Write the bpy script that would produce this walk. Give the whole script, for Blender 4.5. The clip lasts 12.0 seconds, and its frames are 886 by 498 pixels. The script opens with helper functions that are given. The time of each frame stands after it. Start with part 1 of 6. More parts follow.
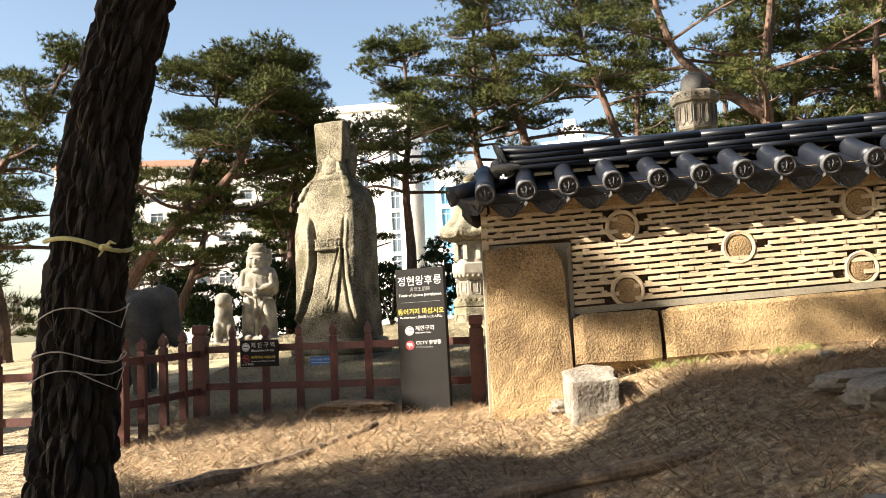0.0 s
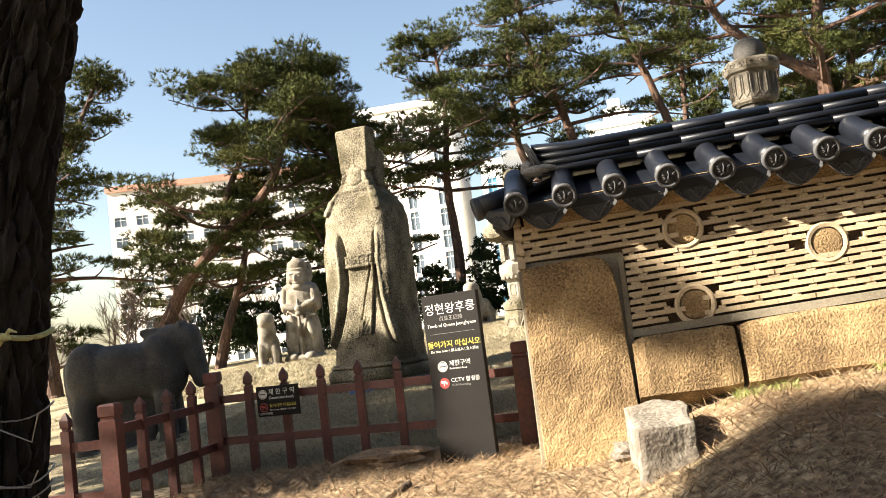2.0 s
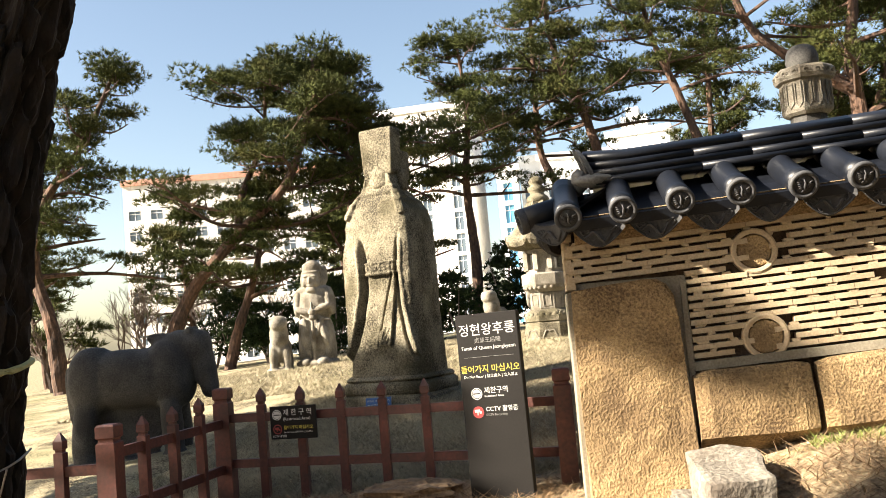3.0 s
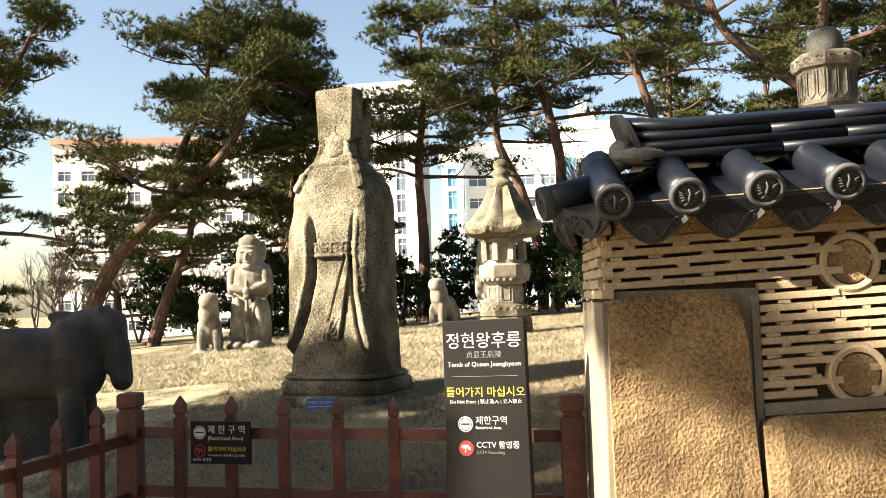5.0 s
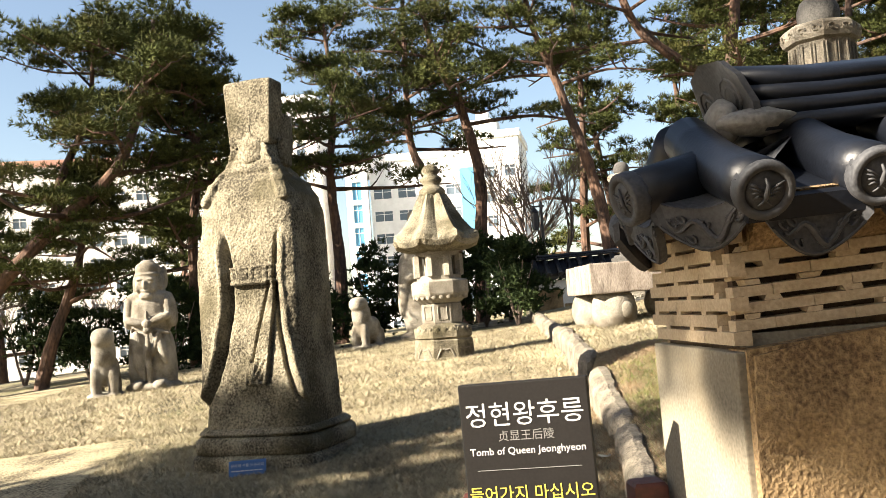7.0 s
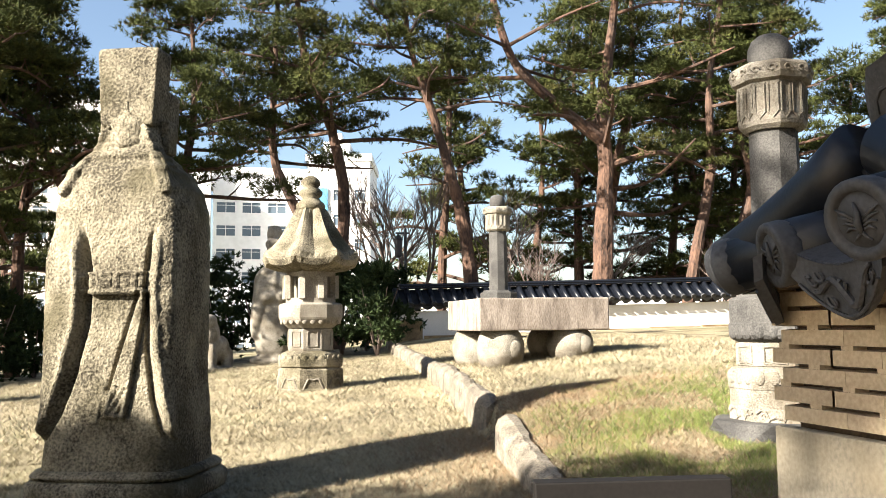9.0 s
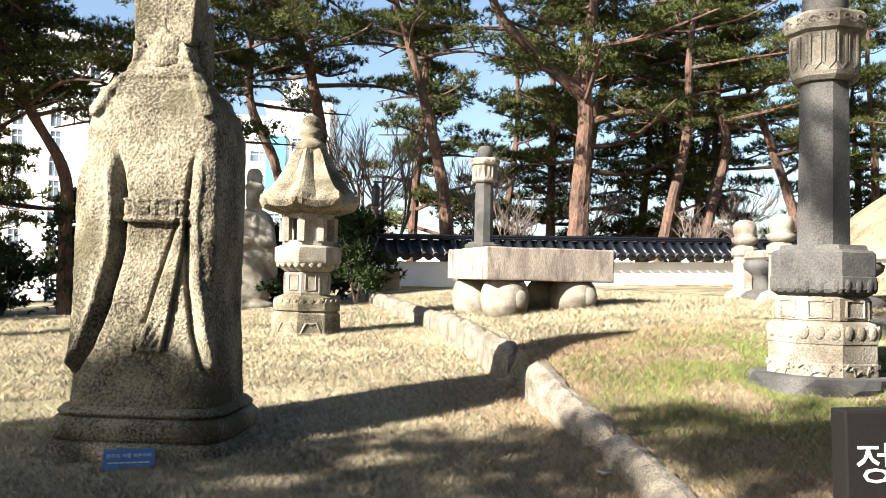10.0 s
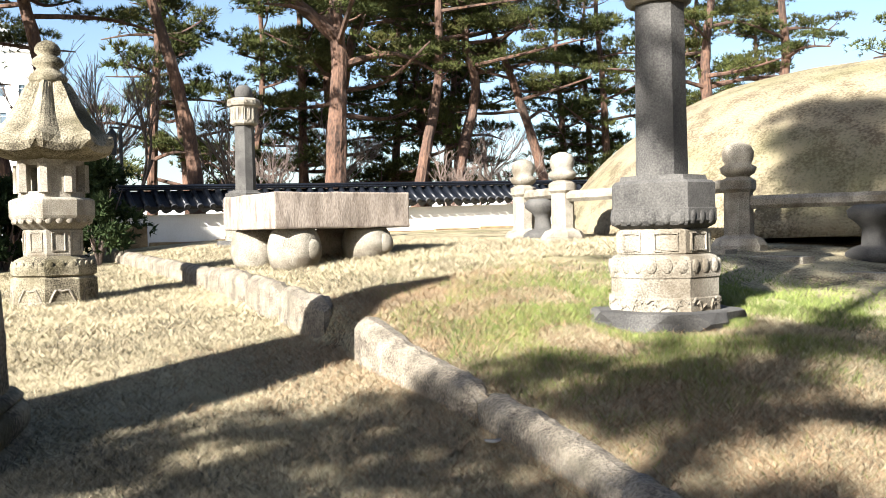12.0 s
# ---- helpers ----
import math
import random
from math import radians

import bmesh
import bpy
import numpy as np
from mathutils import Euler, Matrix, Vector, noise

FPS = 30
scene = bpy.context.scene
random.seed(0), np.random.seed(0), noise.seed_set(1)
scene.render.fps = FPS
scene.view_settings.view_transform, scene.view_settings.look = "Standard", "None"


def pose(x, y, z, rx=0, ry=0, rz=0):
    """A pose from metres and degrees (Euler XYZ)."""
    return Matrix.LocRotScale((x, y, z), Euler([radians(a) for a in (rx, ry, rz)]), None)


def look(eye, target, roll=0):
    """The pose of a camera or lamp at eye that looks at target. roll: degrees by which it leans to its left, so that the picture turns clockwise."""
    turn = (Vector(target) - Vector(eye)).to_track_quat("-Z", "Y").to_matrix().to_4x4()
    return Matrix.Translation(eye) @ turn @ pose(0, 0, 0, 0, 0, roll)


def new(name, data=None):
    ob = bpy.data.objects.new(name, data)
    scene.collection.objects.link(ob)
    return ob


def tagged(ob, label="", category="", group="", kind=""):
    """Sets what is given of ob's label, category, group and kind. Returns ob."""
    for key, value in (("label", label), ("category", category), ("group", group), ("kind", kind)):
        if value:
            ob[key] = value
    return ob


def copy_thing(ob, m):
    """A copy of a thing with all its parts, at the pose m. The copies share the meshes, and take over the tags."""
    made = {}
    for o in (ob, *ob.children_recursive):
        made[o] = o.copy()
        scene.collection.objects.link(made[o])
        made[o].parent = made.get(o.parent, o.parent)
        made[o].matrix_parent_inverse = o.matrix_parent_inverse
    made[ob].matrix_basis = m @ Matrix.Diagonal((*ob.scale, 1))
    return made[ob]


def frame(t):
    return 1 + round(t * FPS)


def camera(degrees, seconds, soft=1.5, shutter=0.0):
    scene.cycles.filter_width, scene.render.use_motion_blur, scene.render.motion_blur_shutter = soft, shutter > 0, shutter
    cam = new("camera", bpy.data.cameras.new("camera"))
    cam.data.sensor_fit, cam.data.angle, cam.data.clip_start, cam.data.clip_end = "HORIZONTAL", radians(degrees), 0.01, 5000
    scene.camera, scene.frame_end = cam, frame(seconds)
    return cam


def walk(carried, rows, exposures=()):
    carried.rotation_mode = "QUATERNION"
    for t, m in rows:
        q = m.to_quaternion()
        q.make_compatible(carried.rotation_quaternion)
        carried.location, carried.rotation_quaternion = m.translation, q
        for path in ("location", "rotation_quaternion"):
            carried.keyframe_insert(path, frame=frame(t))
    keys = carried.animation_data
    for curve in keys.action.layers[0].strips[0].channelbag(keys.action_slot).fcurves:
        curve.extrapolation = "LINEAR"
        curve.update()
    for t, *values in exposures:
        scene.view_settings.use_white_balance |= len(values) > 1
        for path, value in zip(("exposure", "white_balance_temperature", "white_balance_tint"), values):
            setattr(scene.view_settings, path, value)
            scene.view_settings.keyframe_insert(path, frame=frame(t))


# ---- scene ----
cam = camera(54.1, 12.0, soft=0.6)
PATH = [
    (0, (0.049, -7.215, 0.712), (-0.032, -5.223, 0.87), -2.5),
    (0.5, (0.058, -7.047, 0.669), (-0.084, -5.058, 0.822), -2.8),
    (1, (0.013, -6.679, 0.746), (-0.135, -4.69, 0.902), -3.1),
    (1.5, (0.068, -6.534, 0.857), (-0.081, -4.546, 1.008), -6.8),
    (2, (0.187, -6.261, 0.974), (-0.017, -4.277, 1.125), -6.8),
    (2.5, (0.096, -5.988, 1.039), (-0.147, -4.01, 1.202), -5.3),
    (4.5, (-0.331, -4.803, 1.241), (-0.473, -2.813, 1.373), -2.4),
    (5, (-0.428, -4.456, 1.223), (-0.518, -2.461, 1.339), -1.6),
    (5.5, (-0.567, -4.096, 1.253), (-0.631, -2.101, 1.377), -1.4),
    (6, (-0.726, -3.732, 1.283), (-0.682, -1.736, 1.405), -1.8),
    (6.5, (-0.772, -3.356, 1.323), (-0.684, -1.362, 1.446), -3.7),
    (8.5, (-1.154, -2.132, 1.473), (-0.833, -0.166, 1.652), -2.5),
    (9, (-1.279, -1.931, 1.446), (-0.785, -0.001, 1.624), -0.6),
    (9.5, (-1.552, -1.653, 1.431), (-0.806, 0.193, 1.615), 0.6),
    (10, (-1.876, -1.531, 1.344), (-1.275, 0.375, 1.42), 1.3),
    (10.5, (-2.044, -1.302, 1.337), (-1.491, 0.62, 1.337), 0.8),
    (11, (-2.15, -0.984, 1.321), (-1.478, 0.899, 1.326), -0.5),
    (11.5, (-2.168, -0.705, 1.296), (-1.252, 1.073, 1.264), -0.7),
    (12, (-2.083, -0.395, 1.308), (-0.942, 1.247, 1.27), -1.2),
]
walk(cam, [(t, look(e, g, r)) for t, e, g, r in PATH], [(0, 2.54, 6850, 10), (5.5, 2.52, 7100, 10), (9, 2.46, 6450, 10), (12, 2.44, 6050, 10)])

# ---- light ----
SUN_DIR = Vector((0.943, 0.333, -0.57)).normalized()
world = bpy.data.worlds.new("sky")
scene.world = world
world.use_nodes = True
wn = world.node_tree
sky = wn.nodes.new("ShaderNodeTexSky")
sky.sky_type = "NISHITA"
sky.sun_disc = False
sky.sun_elevation = radians(30)
sky.sun_rotation = math.atan2(-SUN_DIR.x, -SUN_DIR.y)
sky.air_density, sky.dust_density, sky.ozone_density = 1.0, 1.3, 0.5
wn.links.new(sky.outputs["Color"], wn.nodes["Background"].inputs["Color"])
wn.nodes["Background"].inputs["Strength"].default_value = 0.042
sun = new("sun", bpy.data.lights.new("sun", "SUN"))
sun.data.energy, sun.data.angle, sun.data.color = 5.0, radians(0.55), (1.0, 0.92, 0.80)
sun.matrix_world = look((0, 0, 0), SUN_DIR)


# ---- materials ----
def mat(name, dark, light, scale=6.0, fine=60.0, rough=0.85, bump=0.4, dist=0.01, blotch=None, metal=0.0, island=0.0, obrand=0.0, stretch=None, ramp=(0.42, 0.78), spec=0.5):
    """Two scales of variation, optional blotches (colour, amount, scale), bump from the fine grain."""
    m = bpy.data.materials.new(name)
    m.use_nodes = True
    nt = m.node_tree
    n, l = nt.nodes, nt.links
    b = n["Principled BSDF"]
    co = n.new("ShaderNodeTexCoord")
    src = co.outputs["Object"]
    geo = n.new("ShaderNodeNewGeometry")
    src = geo.outputs["Position"] if stretch is None else src
    if stretch is not None:
        mp = n.new("ShaderNodeMapping")
        mp.inputs["Scale"].default_value = stretch
        l.new(src, mp.inputs["Vector"])
        src = mp.outputs["Vector"]
    n1 = n.new("ShaderNodeTexNoise")
    n1.inputs["Scale"].default_value, n1.inputs["Detail"].default_value = scale, 6
    n2 = n.new("ShaderNodeTexNoise")
    n2.inputs["Scale"].default_value, n2.inputs["Detail"].default_value = fine, 4
    l.new(src, n1.inputs["Vector"])
    l.new(src, n2.inputs["Vector"])
    add = n.new("ShaderNodeMath")
    add.operation = "MULTIPLY_ADD"
    l.new(n2.outputs["Fac"], add.inputs[0])
    add.inputs[1].default_value = 0.6
    half = n.new("ShaderNodeMath")
    half.operation = "MULTIPLY"
    half.inputs[1].default_value = 0.6
    l.new(n1.outputs["Fac"], half.inputs[0])
    l.new(half.outputs[0], add.inputs[2])
    fac = add.outputs[0]
    for use, sock in ((island, geo.outputs["Random Per Island"]),):
        if use:
            k = n.new("ShaderNodeMath")
            k.operation = "MULTIPLY_ADD"
            l.new(sock, k.inputs[0])
            k.inputs[1].default_value = use
            l.new(fac, k.inputs[2])
            fac = k.outputs[0]
    if obrand:
        oi = n.new("ShaderNodeObjectInfo")
        k = n.new("ShaderNodeMath")
        k.operation = "MULTIPLY_ADD"
        l.new(oi.outputs["Random"], k.inputs[0])
        k.inputs[1].default_value = obrand
        l.new(fac, k.inputs[2])
        fac = k.outputs[0]
    r = n.new("ShaderNodeValToRGB")
    r.color_ramp.elements[0].position, r.color_ramp.elements[1].position = ramp[0], ramp[1] + max(island, obrand) * 0.6
    r.color_ramp.elements[0].color, r.color_ramp.elements[1].color = (*dark, 1), (*light, 1)
    l.new(fac, r.inputs["Fac"])
    col = r.outputs["Color"]
    if blotch:
        c2, amount, sc = blotch
        n3 = n.new("ShaderNodeTexNoise")
        n3.inputs["Scale"].default_value, n3.inputs["Detail"].default_value = sc, 5
        l.new(src, n3.inputs["Vector"])
        r3 = n.new("ShaderNodeValToRGB")
        r3.color_ramp.elements[0].position, r3.color_ramp.elements[1].position = 0.5, 0.68
        r3.color_ramp.elements[0].color, r3.color_ramp.elements[1].color = (0, 0, 0, 1), (amount, amount, amount, 1)
        l.new(n3.outputs["Fac"], r3.inputs["Fac"])
        mx = n.new("ShaderNodeMix")
        mx.data_type = "RGBA"
        l.new(r3.outputs["Color"], mx.inputs["Factor"])
        l.new(col, mx.inputs["A"])
        mx.inputs["B"].default_value = (*c2, 1)
        col = mx.outputs["Result"]
    l.new(col, b.inputs["Base Color"])
    b.inputs["Roughness"].default_value, b.inputs["Metallic"].default_value = rough, metal
    b.inputs["Specular IOR Level"].default_value = spec
    if bump:
        bp = n.new("ShaderNodeBump")
        bp.inputs["Strength"].default_value, bp.inputs["Distance"].default_value = bump, dist
        l.new(add.outputs[0], bp.inputs["Height"])
        l.new(bp.outputs["Normal"], b.inputs["Normal"])
    return m


def plain(name, colour, rough=0.5, metal=0.0):
    m = bpy.data.materials.new(name)
    m.use_nodes = True
    b = m.node_tree.nodes["Principled BSDF"]
    b.inputs["Base Color"].default_value = (*colour, 1)
    b.inputs["Roughness"].default_value, b.inputs["Metallic"].default_value = rough, metal
    return m


GRANITE = mat("grey granite", (0.040, 0.034, 0.023), (0.24, 0.212, 0.152), 3.0, 55, 0.92, 1.0, 0.026, ((0.050, 0.043, 0.022), 0.8, 2.2), ramp=(0.47, 0.72), spec=0.2)
GRANITE_PALE = mat("pale granite", (0.080, 0.068, 0.050), (0.305, 0.278, 0.228), 4.0, 70, 0.9, 0.8, 0.018, ((0.075, 0.058, 0.036), 0.8, 2.6))
GRANITE_DARK = mat("dark weathered granite", (0.020, 0.019, 0.018), (0.085, 0.081, 0.074), 3.5, 70, 0.9, 0.7, 0.014, ((0.022, 0.021, 0.020), 0.75, 2.2))
SANDSTONE = mat("rough ochre stone", (0.085, 0.050, 0.022), (0.45, 0.31, 0.155), 3.0, 75, 0.95, 1.0, 0.020, ((0.085, 0.050, 0.024), 0.7, 1.6))
ALTAR = mat("stained altar stone", (0.1125, 0.08625, 0.0675), (0.315, 0.27, 0.225), 2.0, 30, 0.9, 0.5, 0.01, ((0.0525, 0.0375, 0.03), 0.8, 2.5), stretch=(3.0, 3.0, 0.8))
BRICK = mat("pale plastered brick", (0.30, 0.225, 0.14), (0.54, 0.43, 0.29), 5.0, 90, 0.95, 0.5, 0.006, ((0.312, 0.237, 0.15), 0.5, 2.0), obrand=0.12)
JOINT = mat("dark recessed joint", (0.035, 0.022, 0.014), (0.10, 0.065, 0.04), 8.0, 90, 0.95, 0.5, 0.005)
PLASTER = mat("cream lime plaster", (0.1275, 0.1087, 0.07875), (0.2475, 0.2175, 0.1613), 2.5, 80, 0.95, 0.3, 0.005, ((0.225, 0.18, 0.1125), 0.5, 3.0))
WHITEWALL = mat("whitewash", (0.58, 0.55, 0.49), (0.78, 0.75, 0.70), 1.5, 40, 0.95, 0.3, 0.005)
# the blue in this charcoal is sky sheen put into the base colour
TILE = mat("charcoal roof tile", (0.0032, 0.0040, 0.0062), (0.0075, 0.0095, 0.0150), 6.0, 80, 0.40, 0.25, 0.004, ((0.014, 0.015, 0.018), 0.35, 5.0), spec=0.32)
MORTAR = mat("old grey mortar", (0.12, 0.115, 0.105), (0.27, 0.26, 0.24), 7.0, 60, 0.95, 0.6, 0.01, ((0.12, 0.11, 0.09), 0.7, 9.0))
TILE_END = mat("grey tile end", (0.018, 0.019, 0.022), (0.062, 0.063, 0.068), 8.0, 90, 0.7, 0.4, 0.004, ((0.042, 0.042, 0.042), 0.6, 6.0))
REDWOOD = mat("red painted wood", (0.04, 0.0096, 0.0072), (0.108, 0.0272, 0.0192), 3.0, 40, 0.6, 0.3, 0.004, ((0.04, 0.016, 0.012), 0.6, 4.0))
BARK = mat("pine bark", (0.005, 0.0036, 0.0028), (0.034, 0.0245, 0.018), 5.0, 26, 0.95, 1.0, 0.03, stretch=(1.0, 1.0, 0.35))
BARK_RED = mat("red pine bark", (0.014, 0.0085, 0.0065), (0.135, 0.074, 0.047), 2.5, 17, 0.95, 1.0, 0.05, ((0.045, 0.032, 0.026), 0.8, 0.8), stretch=(1.0, 1.0, 0.4))
NEEDLE = mat("pine needles", (0.005, 0.010, 0.003), (0.074, 0.086, 0.024), 0.9, 8, 0.9, 0.0, 0.01, ((0.09, 0.065, 0.02), 0.4, 0.8), island=0.3, spec=0.15)
SHRUB = mat("shrub leaves", (0.007, 0.017, 0.007), (0.034, 0.050, 0.016), 1.0, 9, 0.9, 0.0, 0.01, island=0.25, spec=0.15)
TWIG = mat("bare twigs", (0.07, 0.05, 0.04), (0.16, 0.12, 0.10), 3.0, 20, 0.9, 0.0)
DRYGRASS = mat("dry grass blades", (0.030, 0.020, 0.011), (0.33, 0.285, 0.185), 1.2, 20, 0.8, 0.0, 0.01, island=0.4, ramp=(0.50, 0.66))
GREENGRASS = mat("green grass blades", (0.030, 0.052, 0.010), (0.20, 0.24, 0.052), 1.2, 20, 0.8, 0.0, 0.01, island=0.3)
LITTER = mat("fallen pine needles", (0.030, 0.016, 0.009), (0.33, 0.22, 0.125), 1.5, 30, 0.9, 0.0, 0.01, island=0.3)
ROOT = mat("worn root bark", (0.035, 0.024, 0.016), (0.24, 0.17, 0.11), 6.0, 40, 0.95, 0.9, 0.02, ((0.05, 0.035, 0.025), 0.7, 4.0))
ROCK = mat("boulder stone", (0.078, 0.063, 0.048), (0.228, 0.204, 0.168), 5.0, 40, 0.95, 0.9, 0.02, ((0.072, 0.054, 0.042), 0.7, 3.0))
KERB = mat("rough kerb granite", (0.055, 0.044, 0.032), (0.25, 0.215, 0.165), 7.0, 60, 0.92, 1.0, 0.03, ((0.0648, 0.0576, 0.0396), 0.6, 3.0))
MOUND = mat("mound turf", (0.095, 0.076, 0.048), (0.225, 0.19, 0.125), 2.5, 26, 0.95, 1.0, 0.07, ((0.0864, 0.0918, 0.0324), 0.5, 0.6), ramp=(0.47, 0.66), spec=0.2)
SIGN_DARK = mat("dark brown metal panel", (0.00616, 0.00532, 0.00476), (0.0112, 0.0098, 0.00896), 2.0, 120, 0.65, 0.05, 0.002, spec=0.15)
INK_WHITE = plain("white print", (0.46, 0.46, 0.45), 0.6)
FRAME_WHITE = plain("white window frame", (0.70, 0.70, 0.69), 0.6)
INK_YELLOW = plain("yellow print", (0.50, 0.41, 0.05), 0.6)
INK_RED = plain("red print", (0.24, 0.02, 0.02), 0.6)
INK_DIM = plain("dim print", (0.15, 0.145, 0.14), 0.6)
BLUE_SIGN = plain("blue sign", (0.03, 0.10, 0.26), 0.5)
ROPE = mat("yellow cord", (0.36, 0.33, 0.14), (0.60, 0.56, 0.28), 20, 120, 0.8, 0.3, 0.003)
WIRE = plain("grey wire", (0.30, 0.27, 0.24), 0.5, 0.6)
LAMP_BLACK = plain("black lamp paint", (0.02, 0.02, 0.022), 0.5)
FACADE = mat("white facade panels", (0.66, 0.66, 0.65), (0.80, 0.80, 0.79), 0.15, 1.5, 0.8, 0.1, 0.01)
FACADE_WARM = mat("cream facade", (0.60, 0.57, 0.52), (0.76, 0.73, 0.68), 0.15, 1.5, 0.8, 0.1, 0.01)
FACADE_RED = mat("brown parapet tiles", (0.34, 0.17, 0.12), (0.46, 0.26, 0.19), 0.2, 2.0, 0.8, 0.1, 0.01)
GLASS_DARK = plain("dark window glass", (0.10, 0.13, 0.16), 0.12)
GLASS_BLUE = plain("blue window glass", (0.10, 0.30, 0.48), 0.12)


def ground_material():
    m = mat("lawn and bare earth", (0.050, 0.037, 0.022), (0.29, 0.25, 0.16), 2.0, 42, 0.95, 0.9, 0.04, ((0.0975, 0.105, 0.03375), 0.5, 0.45), ramp=(0.47, 0.66), spec=0.2)
    nt = m.node_tree
    n, l = nt.nodes, nt.links
    b = n["Principled BSDF"]
    lawn = b.inputs["Base Color"].links[0].from_socket
    at = n.new("ShaderNodeAttribute")
    at.attribute_name = "earth"
    geo = n.new("ShaderNodeNewGeometry")
    n1 = n.new("ShaderNodeTexNoise")
    n1.inputs["Scale"].default_value, n1.inputs["Detail"].default_value = 18, 10
    l.new(geo.outputs["Position"], n1.inputs["Vector"])
    r = n.new("ShaderNodeValToRGB")
    r.color_ramp.elements[0].position, r.color_ramp.elements[1].position = 0.35, 0.7
    r.color_ramp.elements[0].color, r.color_ramp.elements[1].color = (0.08, 0.055, 0.033, 1), (0.40, 0.315, 0.20, 1)
    l.new(n1.outputs["Fac"], r.inputs["Fac"])
    mx = n.new("ShaderNodeMix")
    mx.data_type = "RGBA"
    l.new(at.outputs["Fac"], mx.inputs["Factor"])
    l.new(lawn, mx.inputs["A"])
    l.new(r.outputs["Color"], mx.inputs["B"])
    # a greener patch by the pillar
    at2 = n.new("ShaderNodeAttribute")
    at2.attribute_name = "green"
    n3 = n.new("ShaderNodeTexNoise")
    n3.inputs["Scale"].default_value, n3.inputs["Detail"].default_value = 3.0, 6
    l.new(geo.outputs["Position"], n3.inputs["Vector"])
    mu = n.new("ShaderNodeMath")
    mu.operation = "MULTIPLY"
    mu.use_clamp = True
    l.new(at2.outputs["Fac"], mu.inputs[0])
    l.new(n3.outputs["Fac"], mu.inputs[1])
    mx2 = n.new("ShaderNodeMix")
    mx2.data_type = "RGBA"
    l.new(mu.outputs[0], mx2.inputs["Factor"])
    l.new(mx.outputs["Result"], mx2.inputs["A"])
    mx2.inputs["B"].default_value = (0.075, 0.15, 0.020, 1)
    l.new(mx2.outputs["Result"], b.inputs["Base Color"])
    return m


GROUND = ground_material()


# ---- building helpers ----
def mesh_of(name, bm, material, smooth=False):
    me = bpy.data.meshes.new(name)
    bm.to_mesh(me)
    bm.free()
    me.materials.append(material)
    if smooth:
        me.shade_smooth()
    return me


def thing(name, label, category, at=(0, 0, 0), rz=0, group="", kind=""):
    ob = new(name)
    ob.matrix_world = pose(*at, 0, 0, rz)
    return tagged(ob, label, category, group, kind)


def part(name, bm, material, parent, label="", smooth=False):
    ob = new(name, mesh_of(name, bm, material, smooth))
    ob.parent = parent
    return tagged(ob, label)


def solo(name, bm, material, label, category, at=(0, 0, 0), rz=0, group="", kind="", smooth=False):
    ob = new(name, mesh_of(name, bm, material, smooth))
    ob.matrix_world = pose(*at, 0, 0, rz)
    return tagged(ob, label, category, group, kind)


def box(bm, x0, x1, y0, y1, z0, z1, bevel=0.0, segs=2):
    r = bmesh.ops.create_cube(bm, size=1.0)
    v = r["verts"]
    for p in v:
        p.co = Vector((x0 if p.co.x < 0 else x1, y0 if p.co.y < 0 else y1, z0 if p.co.z < 0 else z1))
    if bevel:
        es = list({e for p in v for e in p.link_edges})
        bmesh.ops.bevel(bm, geom=es, offset=bevel, segments=segs, affect="EDGES", profile=0.6)
    return v


def rings(bm, loops, cap=True):
    """Skin between closed loops of equal length."""
    vs = [[bm.verts.new(p) for p in lp] for lp in loops]
    n = len(vs[0])
    for a, b in zip(vs, vs[1:]):
        for i in range(n):
            bm.faces.new((a[i], a[(i + 1) % n], b[(i + 1) % n], b[i]))
    if cap:
        bm.faces.new(vs[0][::-1])
        bm.faces.new(vs[-1])
    return vs


def ngon(sides, r, z, turn=0.0, cx=0.0, cy=0.0, sy=1.0):
    return [(cx + r * math.cos(turn + 2 * math.pi * i / sides), cy + sy * r * math.sin(turn + 2 * math.pi * i / sides), z) for i in range(sides)]


def turned(bm, sides, profile, turn=0.0, cx=0.0, cy=0.0):
    return rings(bm, [ngon(sides, r, z, turn, cx, cy) for r, z in profile])


def tube(bm, pts, radii, sides=8, wob=0.0):
    pts = [Vector(p) for p in pts]
    loops = []
    ref = Vector((0.31, 0.95, 0.12))
    for i, p in enumerate(pts):
        d = (pts[min(i + 1, len(pts) - 1)] - pts[max(i - 1, 0)]).normalized()
        u = d.cross(ref)
        if u.length < 0.1:
            u = d.cross(Vector((1, 0, 0)))
        u.normalize()
        w = d.cross(u)
        lp = []
        for k in range(sides):
            a = 2 * math.pi * k / sides
            q = p + (u * math.cos(a) + w * math.sin(a)) * radii[i]
            if wob:
                q += (q - p) * wob * noise.noise(q * 3.0)
            lp.append(q)
        loops.append(lp)
    rings(bm, loops)


def rock(bm, cx, cy, cz, sx, sy, sz, seed, rough=0.25, sub=3):
    r = bmesh.ops.create_icosphere(bm, subdivisions=sub, radius=1.0)
    off = Vector((seed * 3.7, seed * 1.3, seed * 2.1))
    for v in r["verts"]:
        c = v.co.copy()
        k = max(abs(c.x), abs(c.y), abs(c.z))
        c = c.lerp(c / k * 0.9, 0.6)
        c *= 1 + rough * noise.fractal(c * 1.6 + off, 1.0, 2.0, 4)
        v.co = Vector((cx + c.x * sx, cy + c.y * sy, cz + c.z * sz))


def smoothstep(a, b, x):
    t = min(1.0, max(0.0, (x - a) / (b - a)))
    return t * t * (3 - 2 * t)


